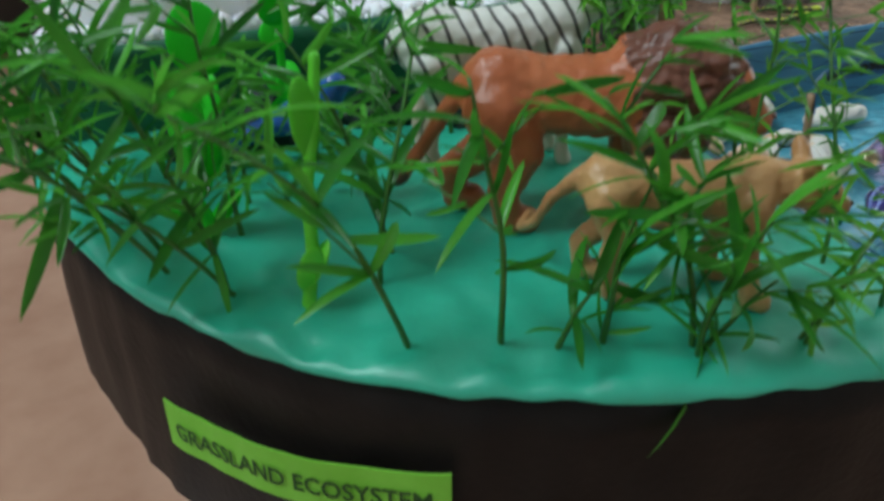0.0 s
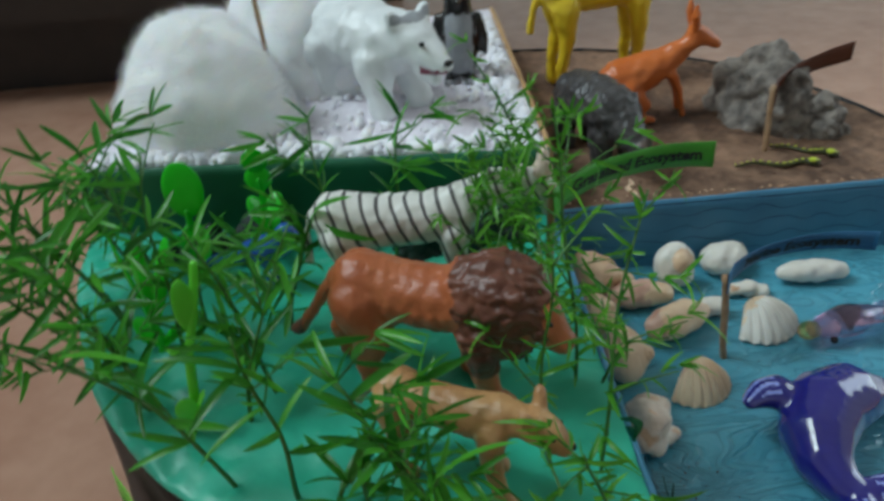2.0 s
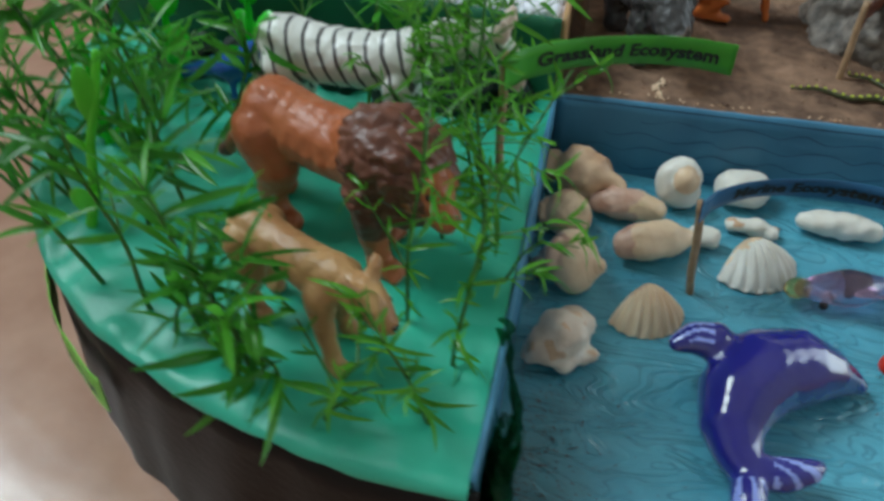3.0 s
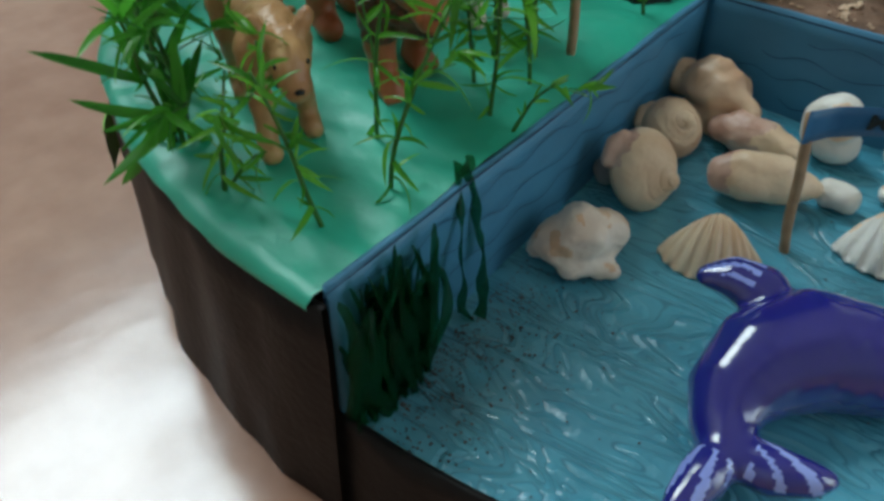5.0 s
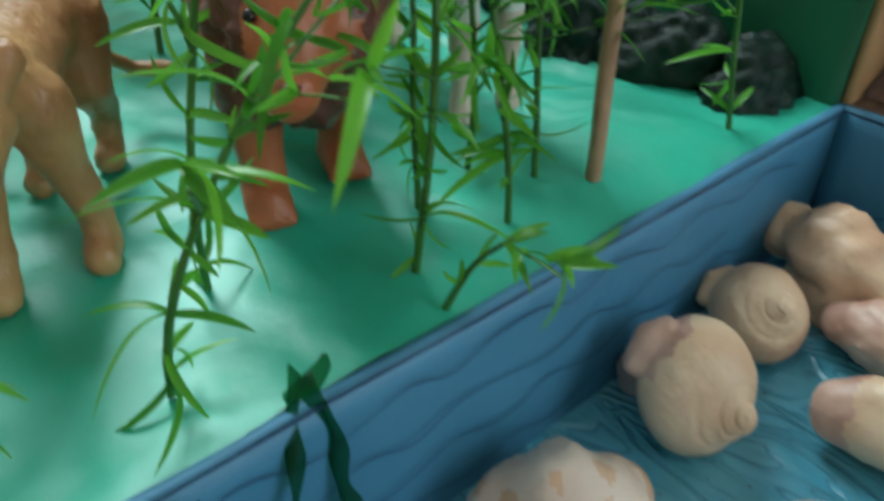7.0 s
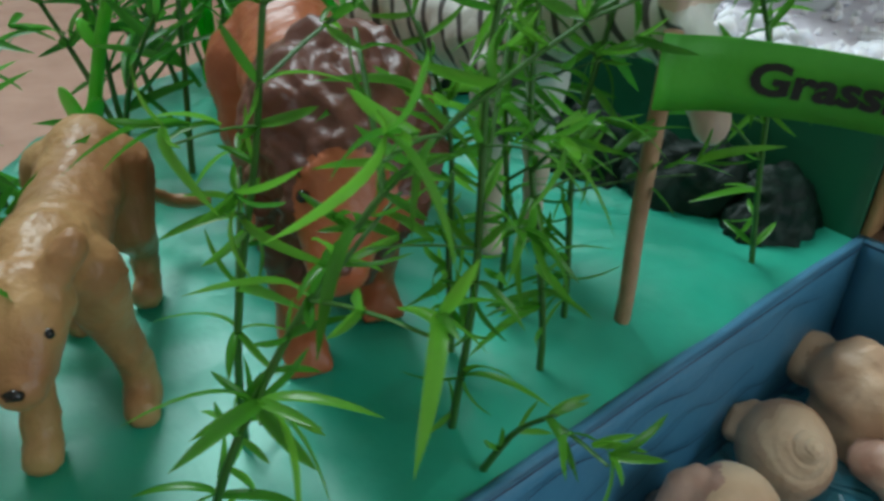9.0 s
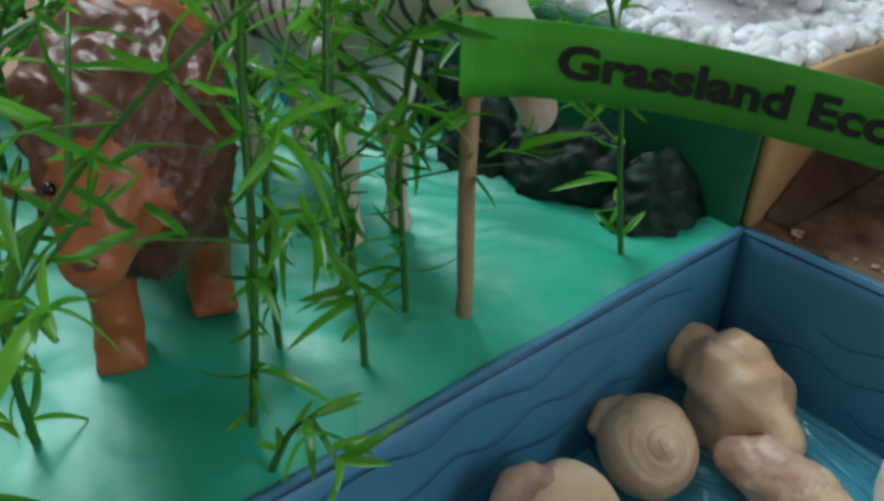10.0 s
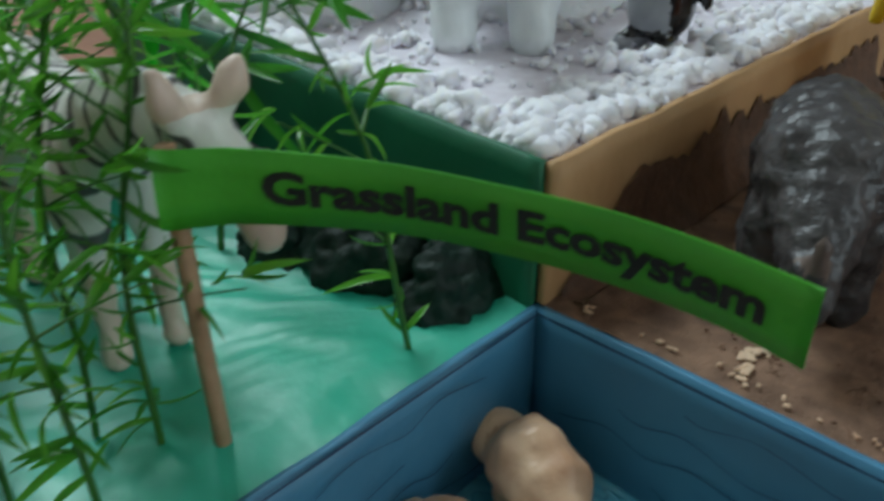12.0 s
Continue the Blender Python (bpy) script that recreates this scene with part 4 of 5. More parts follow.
# ---- the sea sector ----
def dolphin_toy():
    """Curled body lying on its side, dorsal fin and tail flukes with pale ribs."""
    c = Vector((0.072, -0.092, 0))

    def q(x, y, z, r):
        return ((x - c.x) / MM, (y - c.y) / MM, z, r)

    bm = bmesh.new()
    limb(bm, [q(0.0945, -0.0832, 5, 2.4), q(0.090, -0.0832, 7, 4.4), q(0.083, -0.0838, 9, 8.0), q(0.075, -0.0855, 10.5, 11.2), q(0.0670, -0.0895, 11, 12.2),
              q(0.0610, -0.0975, 10.5, 11.0), q(0.0588, -0.106, 9, 8.4), q(0.0602, -0.113, 7.5, 6.3), q(0.0630, -0.118, 7, 5.2)])
    limb(bm, [q(0.0545, -0.0850, 15, 5.0), q(0.0485, -0.0860, 16.5, 3.9), q(0.0440, -0.0885, 16, 2.3)], flat=1.3)
    limb(bm, [q(0.0630, -0.118, 7, 4.4), q(0.0705, -0.1178, 8, 4.8), q(0.0765, -0.1158, 8.5, 3.4), q(0.0792, -0.1140, 8.5, 2.0)])
    limb(bm, [q(0.0630, -0.118, 7, 4.4), q(0.0622, -0.1255, 7, 4.6), q(0.0615, -0.1315, 7, 3.4), q(0.0610, -0.1352, 7, 2.0)])
    bm = moulded(scaled(bm, MM), 0.0008, 9)

    def ribs(p):
        x, y = p.x / MM, p.y / MM
        fin = x < -18.5 and y > 2.5 and p.z > 0.013
        tail = (y < -21 and x > -4.5 or y < -30)
        if fin:
            return math.sin((y + 0.05 * (x + 20) ** 2) * 2.3) > 0.15 and p.z > 0.0150
        if tail:
            a = math.atan2(y + 22, x + 11)
            return math.sin(a * 21) > 0.45 and p.z > 0.0085
        return False

    paint(bm, [(0, lambda p: True), (1, ribs)])
    return bm


thing("toy_dolphin", dolphin_toy(), [M_DOLPHIN, M_STRIPE], "glossy deep blue toy dolphin lying curled on the sea board", "toy animal", "toy animals", pose(0.072, -0.092, water_z(-0.092) - 0.001))


def spiral_shell(size, turns=2.8, spire=0.95, seed=0, lip=True, bumps=0.0):
    """A moon-snail like shell: a tube growing along a conical spiral, axis +z, aperture at the last whorl."""
    bm = bmesh.new()
    n = 90
    for i in range(n + 1):
        t = i / n
        a = t * turns * 2 * math.pi
        g = math.exp(2.1 * (t - 1))
        r = 0.5 * size * g
        ball(bm, r * 0.62 * math.cos(a), r * 0.62 * math.sin(a), size * spire * (1 - g) * 0.9, r * 0.72, r * 0.72, r * 0.74, 2)
    bm = moulded(bm, size / 26, 2)
    rough_up(bm, size * 0.03, 3.2 / size, seed)
    if bumps:
        rough_up(bm, size * bumps, 6.5 / size, seed + 3)
    paint(bm, [(0, lambda c: True), (1, lambda c: c.z > size * spire * 0.62), (1, lambda c: c.z < -size * 0.18 and noise.noise(c * (4 / size)) > 0.1)])
    return bm


def moon_shell(size, seed=0, scar=None):
    """A moon snail: one swollen body whorl, a small coiled spire along +z, a spiral seam, a worn mouth edge."""
    bm = bmesh.new()
    ball(bm, 0, 0, 0, size * 0.50, size * 0.48, size * 0.40, 4)
    ball(bm, size * 0.06, size * 0.02, size * 0.30, size * 0.23, size * 0.22, size * 0.15, 3)
    ball(bm, size * 0.07, size * 0.03, size * 0.43, size * 0.11, size * 0.11, size * 0.09, 3)
    limb(bm, [(-size * 0.44, -size * 0.18, -size * 0.10, size * 0.10), (-size * 0.40, -size * 0.30, -size * 0.16, size * 0.12), (-size * 0.24, -size * 0.40, -size * 0.20, size * 0.11)])
    bm = moulded(bm, size / 44, 2)
    bm.normal_update()
    for v in bm.verts:
        if v.co.z > size * 0.10:
            x, y = v.co.x - size * 0.06, v.co.y - size * 0.02
            turn = math.log(max(0.02, math.hypot(x, y) / size) / 0.5) / -0.62 - math.atan2(y, x) / 6.2832
            near = abs((turn + 0.5) % 1.0 - 0.5)
            fade = max(0.0, 1 - math.hypot(x, y) / (size * 0.40))
            v.co -= v.normal * size * 0.035 * fade * max(0.0, 1 - near / 0.14)
    rough_up(bm, size * 0.02, 2.6 / size, seed)
    rough_up(bm, size * 0.005, 14 / size, seed + 2)
    paint(bm, [(0, lambda c: True)] + ([(1, scar)] if scar else []))
    return bm


def fan_shell(size, ribs=14, seed=0):
    """A ribbed cockle half: hinge at the origin, opening along +x, hollow beneath, closed by a rim."""
    bm = bmesh.new()
    nu, nv = 16, 84
    top, low = [], []
    for j in range(nv + 1):
        v = -1 + 2 * j / nv
        a = v * 1.05
        rt, rl = [], []
        for i in range(nu + 1):
            u = i / nu
            r = size * u * (1 - 0.10 * abs(v) ** 3)
            x, y = r * math.cos(a), r * math.sin(a) * 0.92
            dome = size * 0.40 * math.sin(math.pi * min(1, u ** 0.75)) ** 0.8 * (1 - 0.55 * v * v) + size * 0.05 * (1 - u)
            rib = size * 0.034 * u * (math.cos(a * ribs * 2.85) + 0.25 * noise.noise(Vector((u * 8, v * 3, seed))))
            rt.append(bm.verts.new((x, y, dome + rib)))
            rl.append(bm.verts.new((x, y, max(0, dome + rib - size * 0.06))))
        top.append(rt)
        low.append(rl)
    for j in range(nv):
        for i in range(nu):
            bm.faces.new((top[j][i], top[j][i + 1], top[j + 1][i + 1], top[j + 1][i]))
            bm.faces.new((low[j + 1][i], low[j + 1][i + 1], low[j][i + 1], low[j][i]))
        bm.faces.new((top[j][nu], low[j][nu], low[j + 1][nu], top[j + 1][nu]))
    for j in (0, nv):
        for i in range(nu):
            bm.faces.new((top[j][i], low[j][i], low[j][i + 1], top[j][i + 1]))
    bmesh.ops.remove_doubles(bm, verts=bm.verts, dist=1e-6)
    bmesh.ops.recalc_face_normals(bm, faces=bm.faces)
    paint(bm, [(0, lambda c: True), (1, lambda c: c.x < size * 0.3 + size * 0.12 * noise.noise(c * 500))])
    return bm


def lump_shell(chain, voxel=0.0008, rough=0.0012, scale=260, seed=0, fine=0.0, mark=None):
    bm = bmesh.new()
    limb(bm, chain)
    bm = moulded(scaled(bm, MM), voxel, 3)
    rough_up(bm, rough, scale, seed)
    if fine:
        rough_up(bm, fine, 900, seed + 2)
    if mark:
        paint(bm, [(0, lambda c: True), (1, mark)])
    return bm


def whelk(k=1.0, seed=0):
    """Knobbed shell: stacked whorls along -x, a broad body whorl with a scalloped lip and a short tip."""
    bm = bmesh.new()
    ball(bm, -8.6 * k, 0.4 * k, 0.8 * k, 4.4 * k, 4.8 * k, 4.8 * k, 3)
    limb(bm, [(-5.4 * k, 0, 0.8 * k, 4.3 * k), (-1 * k, 0, 0.8 * k, 6.6 * k), (3.5 * k, -0.5 * k, 0, 6.4 * k), (7 * k, -1.5 * k, -1 * k, 4.2 * k), (11 * k, -2.5 * k, -1.5 * k, 2.4 * k)])
    limb(bm, [(-3 * k, -4.6 * k, -3 * k, 3.2 * k), (3 * k, -6.2 * k, -3.6 * k, 3.3 * k), (8 * k, -5.4 * k, -3.6 * k, 2.8 * k), (12.5 * k, -3.4 * k, -2.4 * k, 2.2 * k)])
    ball(bm, 1 * k, 1.5 * k, 2.6 * k, 5.2 * k)
    for i in range(7):
        ball(bm, (-3 + 1.9 * i) * k, (-8.6 + 0.12 * (i - 3) ** 2) * k, (-4.4 - 0.1 * i) * k, 1.5 * k)
    bm = moulded(scaled(bm, MM), 0.0006, 3)
    rough_up(bm, 0.0011, 200, seed)
    paint(bm, [(0, lambda c: True), (1, lambda c: c.x < -0.0062 * k + 0.002 * noise.noise(c * 300))])
    return bm


def shell(bm, mats, label, x, y, lift, rx=0, ry=0, rz=0, size=(1, 1, 1)):
    return thing("seashell", bm, mats, label, "seashell", "seashells", pose(x, y, water_z(y) + lift, rx, ry, rz) @ Matrix.Diagonal((*size, 1)))


BONE = [(-10, 1, -2, 3.0), (-5, 0, 1, 6.4), (1, 0, 2.6, 8.2), (6, 1, 1.5, 6.8), (9.5, 2, -1, 4.6), (4, -3, -2, 4.6), (-3, -5.5, -3.0, 3.0), (2, -5.5, -3, 3.4), (3.4, -6.6, -4.0, 2.7), (6.6, -7.0, -4.1, 2.4)]
shell(lump_shell(BONE, rough=0.0016, scale=170, seed=3, fine=0.0003, mark=lambda c: noise.noise(c * 170) > 0.34),
      [M_S_BONE, M_S_BROWN], "lumpy worn white shell with a broken finger near the side wall", 0.0140, -0.0862, 0.0058, 0, 0, 48, (0.93, 0.93, 0.84))
MOUTH = Vector((-0.63, -0.44, -0.48)).normalized()
shell(moon_shell(0.0196, 1, lambda c: c.dot(MOUTH) > 0.0071 + 0.0010 * noise.noise(c * 330)), [M_S_CREAM, M_S_PINK],
      "smooth cream moon-snail shell with a worn pinkish mouth", 0.0148, -0.0582, 0.0088, 0, 71, -13, (1.08, 0.94, 0.94))
shell(moon_shell(0.0165, 4, lambda c: c.z < 0.0042 + 0.001 * noise.noise(c * 400)), [M_S_CREAM, M_S_BROWN], "brownish cream snail shell showing its coil", 0.0112, -0.0350, 0.0068, 0, 37, -34)
shell(lump_shell([(-4, 0, 0, 3.2), (4, 0, 0, 3.6)], rough=0.0012, seed=12), [M_S_GREY], "small grey shell in the corner shade", 0.0066, -0.0545, 0.0040, 0, 0, 70)
shell(whelk(1.12, 2), [M_S_BROWN, M_S_CREAM], "knobbed tan whelk shell in the corner", 0.0128, -0.0152, 0.0098, 30, -12, -15)
shell(lump_shell([(-9, 0, 0, 3.6), (-4, 0, 0.8, 5.6), (3, 0, 0.6, 5.4), (9, 0, 0, 3.6)], rough=0.0009, scale=200, seed=15, fine=0.0003, mark=lambda c: c.x < 0.003 + 0.004 * noise.noise(c * 220)),
      [M_S_CREAM, M_S_PINK], "pinkish brown oval shell with faint bands beside the whelk", 0.0298, -0.0245, 0.0050, 0, 0, -2)
shell(lump_shell([(-9, 0, 0, 5.0), (-4, 0, 0.6, 7.0), (3, 0, 0.6, 7.0), (9, 0, 0, 4.6), (12, 0, -0.5, 2.8)], rough=0.0011, scale=160, seed=6, mark=lambda c: c.x < -0.0080 + 0.002 * noise.noise(c * 260)),
      [M_S_CREAM, M_S_PINK], "long cream olive shell with a pinkish end", 0.0384, -0.0415, 0.0066, 0, 0, 22, (0.95, 0.92, 0.92))
shell(fan_shell(0.0172, 10, 1), [M_S_CREAM, M_S_BROWN], "ribbed cream cockle shell beside the dolphin", 0.0352, -0.0605, 0.0005, 0, 3, -66, (0.92, 0.95, 1.5))
shell(spiral_shell(0.0165, seed=7, spire=0.7), [M_S_WHITE, M_S_CREAM], "round white snail shell showing its coil", 0.0455, -0.0125, 0.0100, 62, 0, 12)
shell(lump_shell([(-3, 0, 0, 6.4), (3, 0, 0, 6.6)], rough=0.0006, seed=21), [M_S_WHITE], "smooth white clam shell against the back wall", 0.0668, -0.0090, 0.0062)
shell(lump_shell([(-1.5, 0, 0, 4.0), (2, 0, 0, 3.8)], rough=0.0008, seed=22), [M_S_WHITE], "small round white shell", 0.0543, -0.0330, 0.0036)
shell(lump_shell([(-7, 0, 0, 2.2), (0, 1, 0.6, 3.2), (7, 0, 0, 2.4)], rough=0.0014, seed=23, mark=lambda c: noise.noise(c * 260) > 0.25), [M_S_WHITE, M_S_BROWN], "broken white shell piece", 0.0700, -0.0240, 0.0022, 0, 0, -4)
shell(lump_shell([(-11, 0, 0, 2.8), (-4, 0, 0.5, 4.4), (4, 0, 0.5, 4.6), (10.5, 0, 0, 3.2)], rough=0.0008, seed=24), [M_S_WHITE], "long smooth white shell by the back wall", 0.0972, -0.0190, 0.0042, 0, 0, -3)
shell(fan_shell(0.0205, 10, 2), [M_S_WHITE, M_S_CREAM], "ribbed white cockle shell", 0.0661, -0.0325, 0.0005, 0, 2, -58, (0.95, 0.95, 1.1))


def glass_fish(k, seed):
    bm = bmesh.new()
    limb(bm, [(-11 * k, 0, 0, 2.4 * k), (-6 * k, 0, 0, 5 * k), (1 * k, 0, 0, 6.6 * k), (8 * k, 0, 0, 4.2 * k), (12 * k, 0, 0, 2.4 * k)], flat=0.75)
    limb(bm, [(12 * k, 0, 0, 2.4 * k), (17 * k, 0, 4 * k, 2.2 * k), (20 * k, 0, 6.5 * k, 1.5 * k)], flat=0.6)
    limb(bm, [(12 * k, 0, 0, 2.4 * k), (17 * k, 0, -4 * k, 2.2 * k), (20 * k, 0, -6 * k, 1.5 * k)], flat=0.6)
    limb(bm, [(0, 0, 6 * k, 2.2 * k), (5 * k, 0, 8.5 * k, 1.4 * k)], flat=0.5)
    return moulded(scaled(bm, MM), 0.0009, 6)


fish = empty_thing("glass_fish", pose(0.0945, -0.0490, water_z(-0.049) + 0.0062, 62, 0, 15) @ Matrix.Diagonal((1.25, 1.25, 1.25, 1)), "pink glass fish with a yellow mouth lying on the sea board", "glass figurine", "glass fish")
part("body", glass_fish(0.95, 1), M_GL_PINK, fish)
bm = bmesh.new()
ball(bm, -0.0112, 0, -0.001, 0.0032, 0.0026, 0.0028, 3)
part("mouth", bm, M_GL_YEL, fish, "yellow-green glass mouth")
bm = bmesh.new()
ball(bm, -0.0062, -0.0035, 0.0022, 0.0011, sub=2)
part("eye", bm, M_EYE, fish, "black eye")
bm = bmesh.new()
ball(bm, 0.004, -0.003, -0.0045, 0.0024, 0.002, 0.0018, 2)
part("fin", bm, M_EYE, fish, "dark glass fin")
fish = empty_thing("glass_fish", pose(0.1135, -0.0655, water_z(-0.066) + 0.0062, 62, 0, 47) @ Matrix.Diagonal((1.25, 1.25, 1.25, 1)), "clear glass fish with red lips lying on the sea board", "glass figurine", "glass fish")
part("body", glass_fish(0.95, 2), M_GL_CLEAR, fish)
bm = bmesh.new()
ball(bm, -0.0122, 0, -0.001, 0.0026, 0.0024, 0.0022, 3)
part("lip", bm, M_RED, fish, "red glass lip")
bm = bmesh.new()
limb(bm, [(-0.010, -0.002, 0.001, 0.0009), (-0.003, -0.0042, 0.003, 0.0009), (0.004, -0.0045, 0.004, 0.0008)], sub=1)
part("stripe", bm, M_ORANGE, fish, "orange glass stripe")
bm = bmesh.new()
ball(bm, -0.0062, -0.0036, 0.0028, 0.0010, sub=2)
part("eye", bm, M_EYE, fish, "black eye")


def weed(x, y, top, blades, spread, seed, label, width=(0.0018, 0.0028)):
    """Seaweed cut from dark green film: wavy ribbons standing against the side wall."""
    rng = random.Random(seed)
    root = empty_thing("seaweed", Matrix.Translation((x, y, water_z(y))), label, "seaweed", "seaweed")
    for b in range(blades):
        bm = bmesh.new()
        ox, oy = rng.uniform(-0.002, 0.004), rng.uniform(-spread, spread)
        h = top * rng.uniform(0.5, 1.06)
        ph, w0 = rng.uniform(0, 6), rng.uniform(*width)
        lx, ly, fq = rng.uniform(-0.002, 0.003), rng.uniform(-0.005, 0.005), rng.uniform(2.5, 6)
        turn, twist = rng.uniform(-0.5, 0.5), rng.uniform(-0.9, 0.9)
        prev = None
        for i in range(25):
            t = i / 24
            cx = ox + 0.0012 * math.sin(t * 6 + ph) - 0.002 * t + lx * t
            cy = oy + 0.0018 * math.sin(t * fq + ph * 2) + ly * t
            w = w0 * (1 - 0.55 * t ** 3) * (0.86 + 0.14 * math.sin(t * 15 + ph)) * (1 if i < 24 else 0.25) * min(1, 0.3 + 4 * t)
            a = turn + twist * t
            d = 0.00012
            ring = [bm.verts.new((cx + dx * math.cos(a) - dy * math.sin(a), cy + dx * math.sin(a) + dy * math.cos(a), h * t)) for dx, dy in ((d, -w), (d, w), (-d, w), (-d, -w))]
            if prev:
                for k in range(4):
                    bm.faces.new((prev[k], prev[(k + 1) % 4], ring[(k + 1) % 4], ring[k]))
            prev = ring
        bm.faces.new(prev)
        part("blade", bm, M_WEED, root)
    return root


# a pair of ribbons knotted over the top of the wall
root = empty_thing("seaweed", Matrix.Translation((0.0035, -0.1150, water_z(-0.115))), "looped pair of dark green wavy film ribbons", "seaweed", "seaweed")
for side in (-1, 1):
    bm = bmesh.new()
    prev = None
    for i in range(31):
        t = i / 30
        bow = math.sin(math.pi * min(1, t * 1.06)) ** 0.8
        cy = 0.0024 * t + side * (0.0008 + 0.0042 * bow + 0.0006 * math.sin(t * 17 + side)) * (1 - 0.4 * t)
        cx = 0.0026 * (1 - t) ** 2 + 0.0009 * math.sin(t * 6 + side) - 0.0030 * t ** 5
        w = 0.0017 * (0.55 + 0.45 * math.sin(t * 13 + side * 2) ** 2) * (1 - 0.45 * t)
        a = 0.5 * side + 1.4 * math.sin(t * 5 + side)
        ring = [bm.verts.new((cx + dx * math.cos(a) - dy * math.sin(a), cy + dx * math.sin(a) + dy * math.cos(a), 0.0372 * t)) for dx, dy in ((0.00014, -w), (0.00014, w), (-0.00014, w), (-0.00014, -w))]
        if prev:
            for k in range(4):
                bm.faces.new((prev[k], prev[(k + 1) % 4], ring[(k + 1) % 4], ring[k]))
        prev = ring
    bm.faces.new(prev)
    part("ribbon", bm, M_WEED, root)
bm = bmesh.new()
limb(bm, [(-2.5, 0.5, 35.6, 0.8), (-1.2, 2.4, 37.4, 1.2), (-2.6, 4.6, 37.0, 0.9), (-4.6, 6.0, 36.0, 0.5)])
part("knot", moulded(scaled(bm, MM), 0.0004, 2), M_WEED, root)
weed(0.0042, -0.1395, 0.033, 80, 0.0105, 8, "dense clump of dark green film seaweed", (0.0008, 0.0020))
bm = bmesh.new()
rng = random.Random(4)
for i in range(1400):
    a = rng.random()
    if i < 1100:
        x, y = 0.005 + abs(rng.gauss(0, 0.011)), -0.125 + rng.gauss(0, 0.022)
    elif i < 1240:
        x, y = rng.uniform(0.01, 0.14), rng.uniform(-0.13, -0.01)
    else:
        x, y = 0.108 + rng.gauss(0, 0.008), -0.083 + rng.gauss(0, 0.006)
    if math.hypot(x, y) > 0.15 or x < 0.003 or y > -0.004:
        continue
    r = rng.uniform(0.00008, 0.00042) * rng.uniform(0.5, 1)
    ball(bm, x, y, water_z(y) + 0.0003, r, r, r * 0.6, 1)
thing("sand_grains", bm, M_DIRT, "scattered dark grey sand grains on the sea board", "sand", kind="stuff")

# ---- the snow sector ----


def cotton(x, y, rx, ry, h, seed, label):
    """A mound of cotton wool: lumpy core and a fuzz of short loose fibres."""
    z0 = snow_z(x, y)
    root = empty_thing("cotton_mound", Matrix.Translation((x, y, z0)), label, "cotton wool", "cotton mounds")
    bm = bmesh.new()
    bmesh.ops.create_icosphere(bm, subdivisions=5, radius=1.0)
    for v in bm.verts:
        v.co = Vector((v.co.x * rx, v.co.y * ry, max(-0.15, v.co.z) * h))
    rough_up(bm, 0.0045, 45, seed)
    rough_up(bm, 0.0011, 160, seed + 1)
    bm.verts.ensure_lookup_table()
    tips = [(v.co.copy(), v.normal.copy()) for v in bm.verts if v.co.z > 0]
    part("core", bm, M_COTTON, root)
    fz = bmesh.new()
    rng = random.Random(seed)
    for i in range(20000):
        p, nn = rng.choice(tips)
        d = (nn + Vector((rng.gauss(0, 0.9), rng.gauss(0, 0.9), rng.gauss(0, 0.9)))).normalized()
        ln = rng.uniform(0.0008, 0.0030) * rng.choice((1, 1, 1, 1.7))
        s = d.orthogonal().normalized() * 0.000024
        b = p + d.cross(nn) * ln * 0.4 + d * ln * 0.5
        c = p + d * ln + nn * 0.0006
        vs = [fz.verts.new(q) for q in (p - s, p + s, b + s, b - s, c)]
        fz.faces.new((vs[0], vs[1], vs[2], vs[3]))
        fz.faces.new((vs[3], vs[2], vs[4]))
    part("fuzz", fz, M_COTTON, root, kind="stuff")


cotton(-0.1275, 0.0470, 0.035, 0.031, 0.047, 2, "rounded mound of white cotton wool")
cotton(-0.0900, 0.0960, 0.040, 0.032, 0.052, 5, "taller mound of white cotton wool behind the bear")

bm = bmesh.new()
rng = random.Random(11)


def crumb(x, y, r):
    z = snow_z(x, y)
    v = ball(bm, x, y, z + r * 0.6, r * rng.uniform(0.7, 1.2), r * rng.uniform(0.7, 1.2), r * rng.uniform(0.6, 1.1), 1, Matrix.Rotation(rng.uniform(0, 3), 4, "Z"))
    for q in v:
        q.co += Vector((rng.uniform(-1, 1), rng.uniform(-1, 1), rng.uniform(-1, 1))) * r * 0.34


for i in range(520):
    x = rng.uniform(-0.164, -0.004)
    crumb(x, 0.001 - 0.079 * x + abs(rng.gauss(0, 0.006)) + 0.0015, 0.0009 + 0.0029 * rng.random() ** 2)
for i in range(420):
    y = rng.uniform(0.002, 0.15)
    crumb(-0.003 - abs(rng.gauss(0, 0.007)), y, rng.uniform(0.0010, 0.0031))
for i in range(620):
    a, r = rng.uniform(92, 174), 0.163 * math.sqrt(rng.random())
    crumb(r * math.cos(radians(a)), r * math.sin(radians(a)), rng.uniform(0.0006, 0.0020))
thing("foam_crumbs", bm, M_CRUMB, "white foam crumbs heaped along the snow edges", "foam crumbs", kind="stuff")

# ---- the sand sector ----


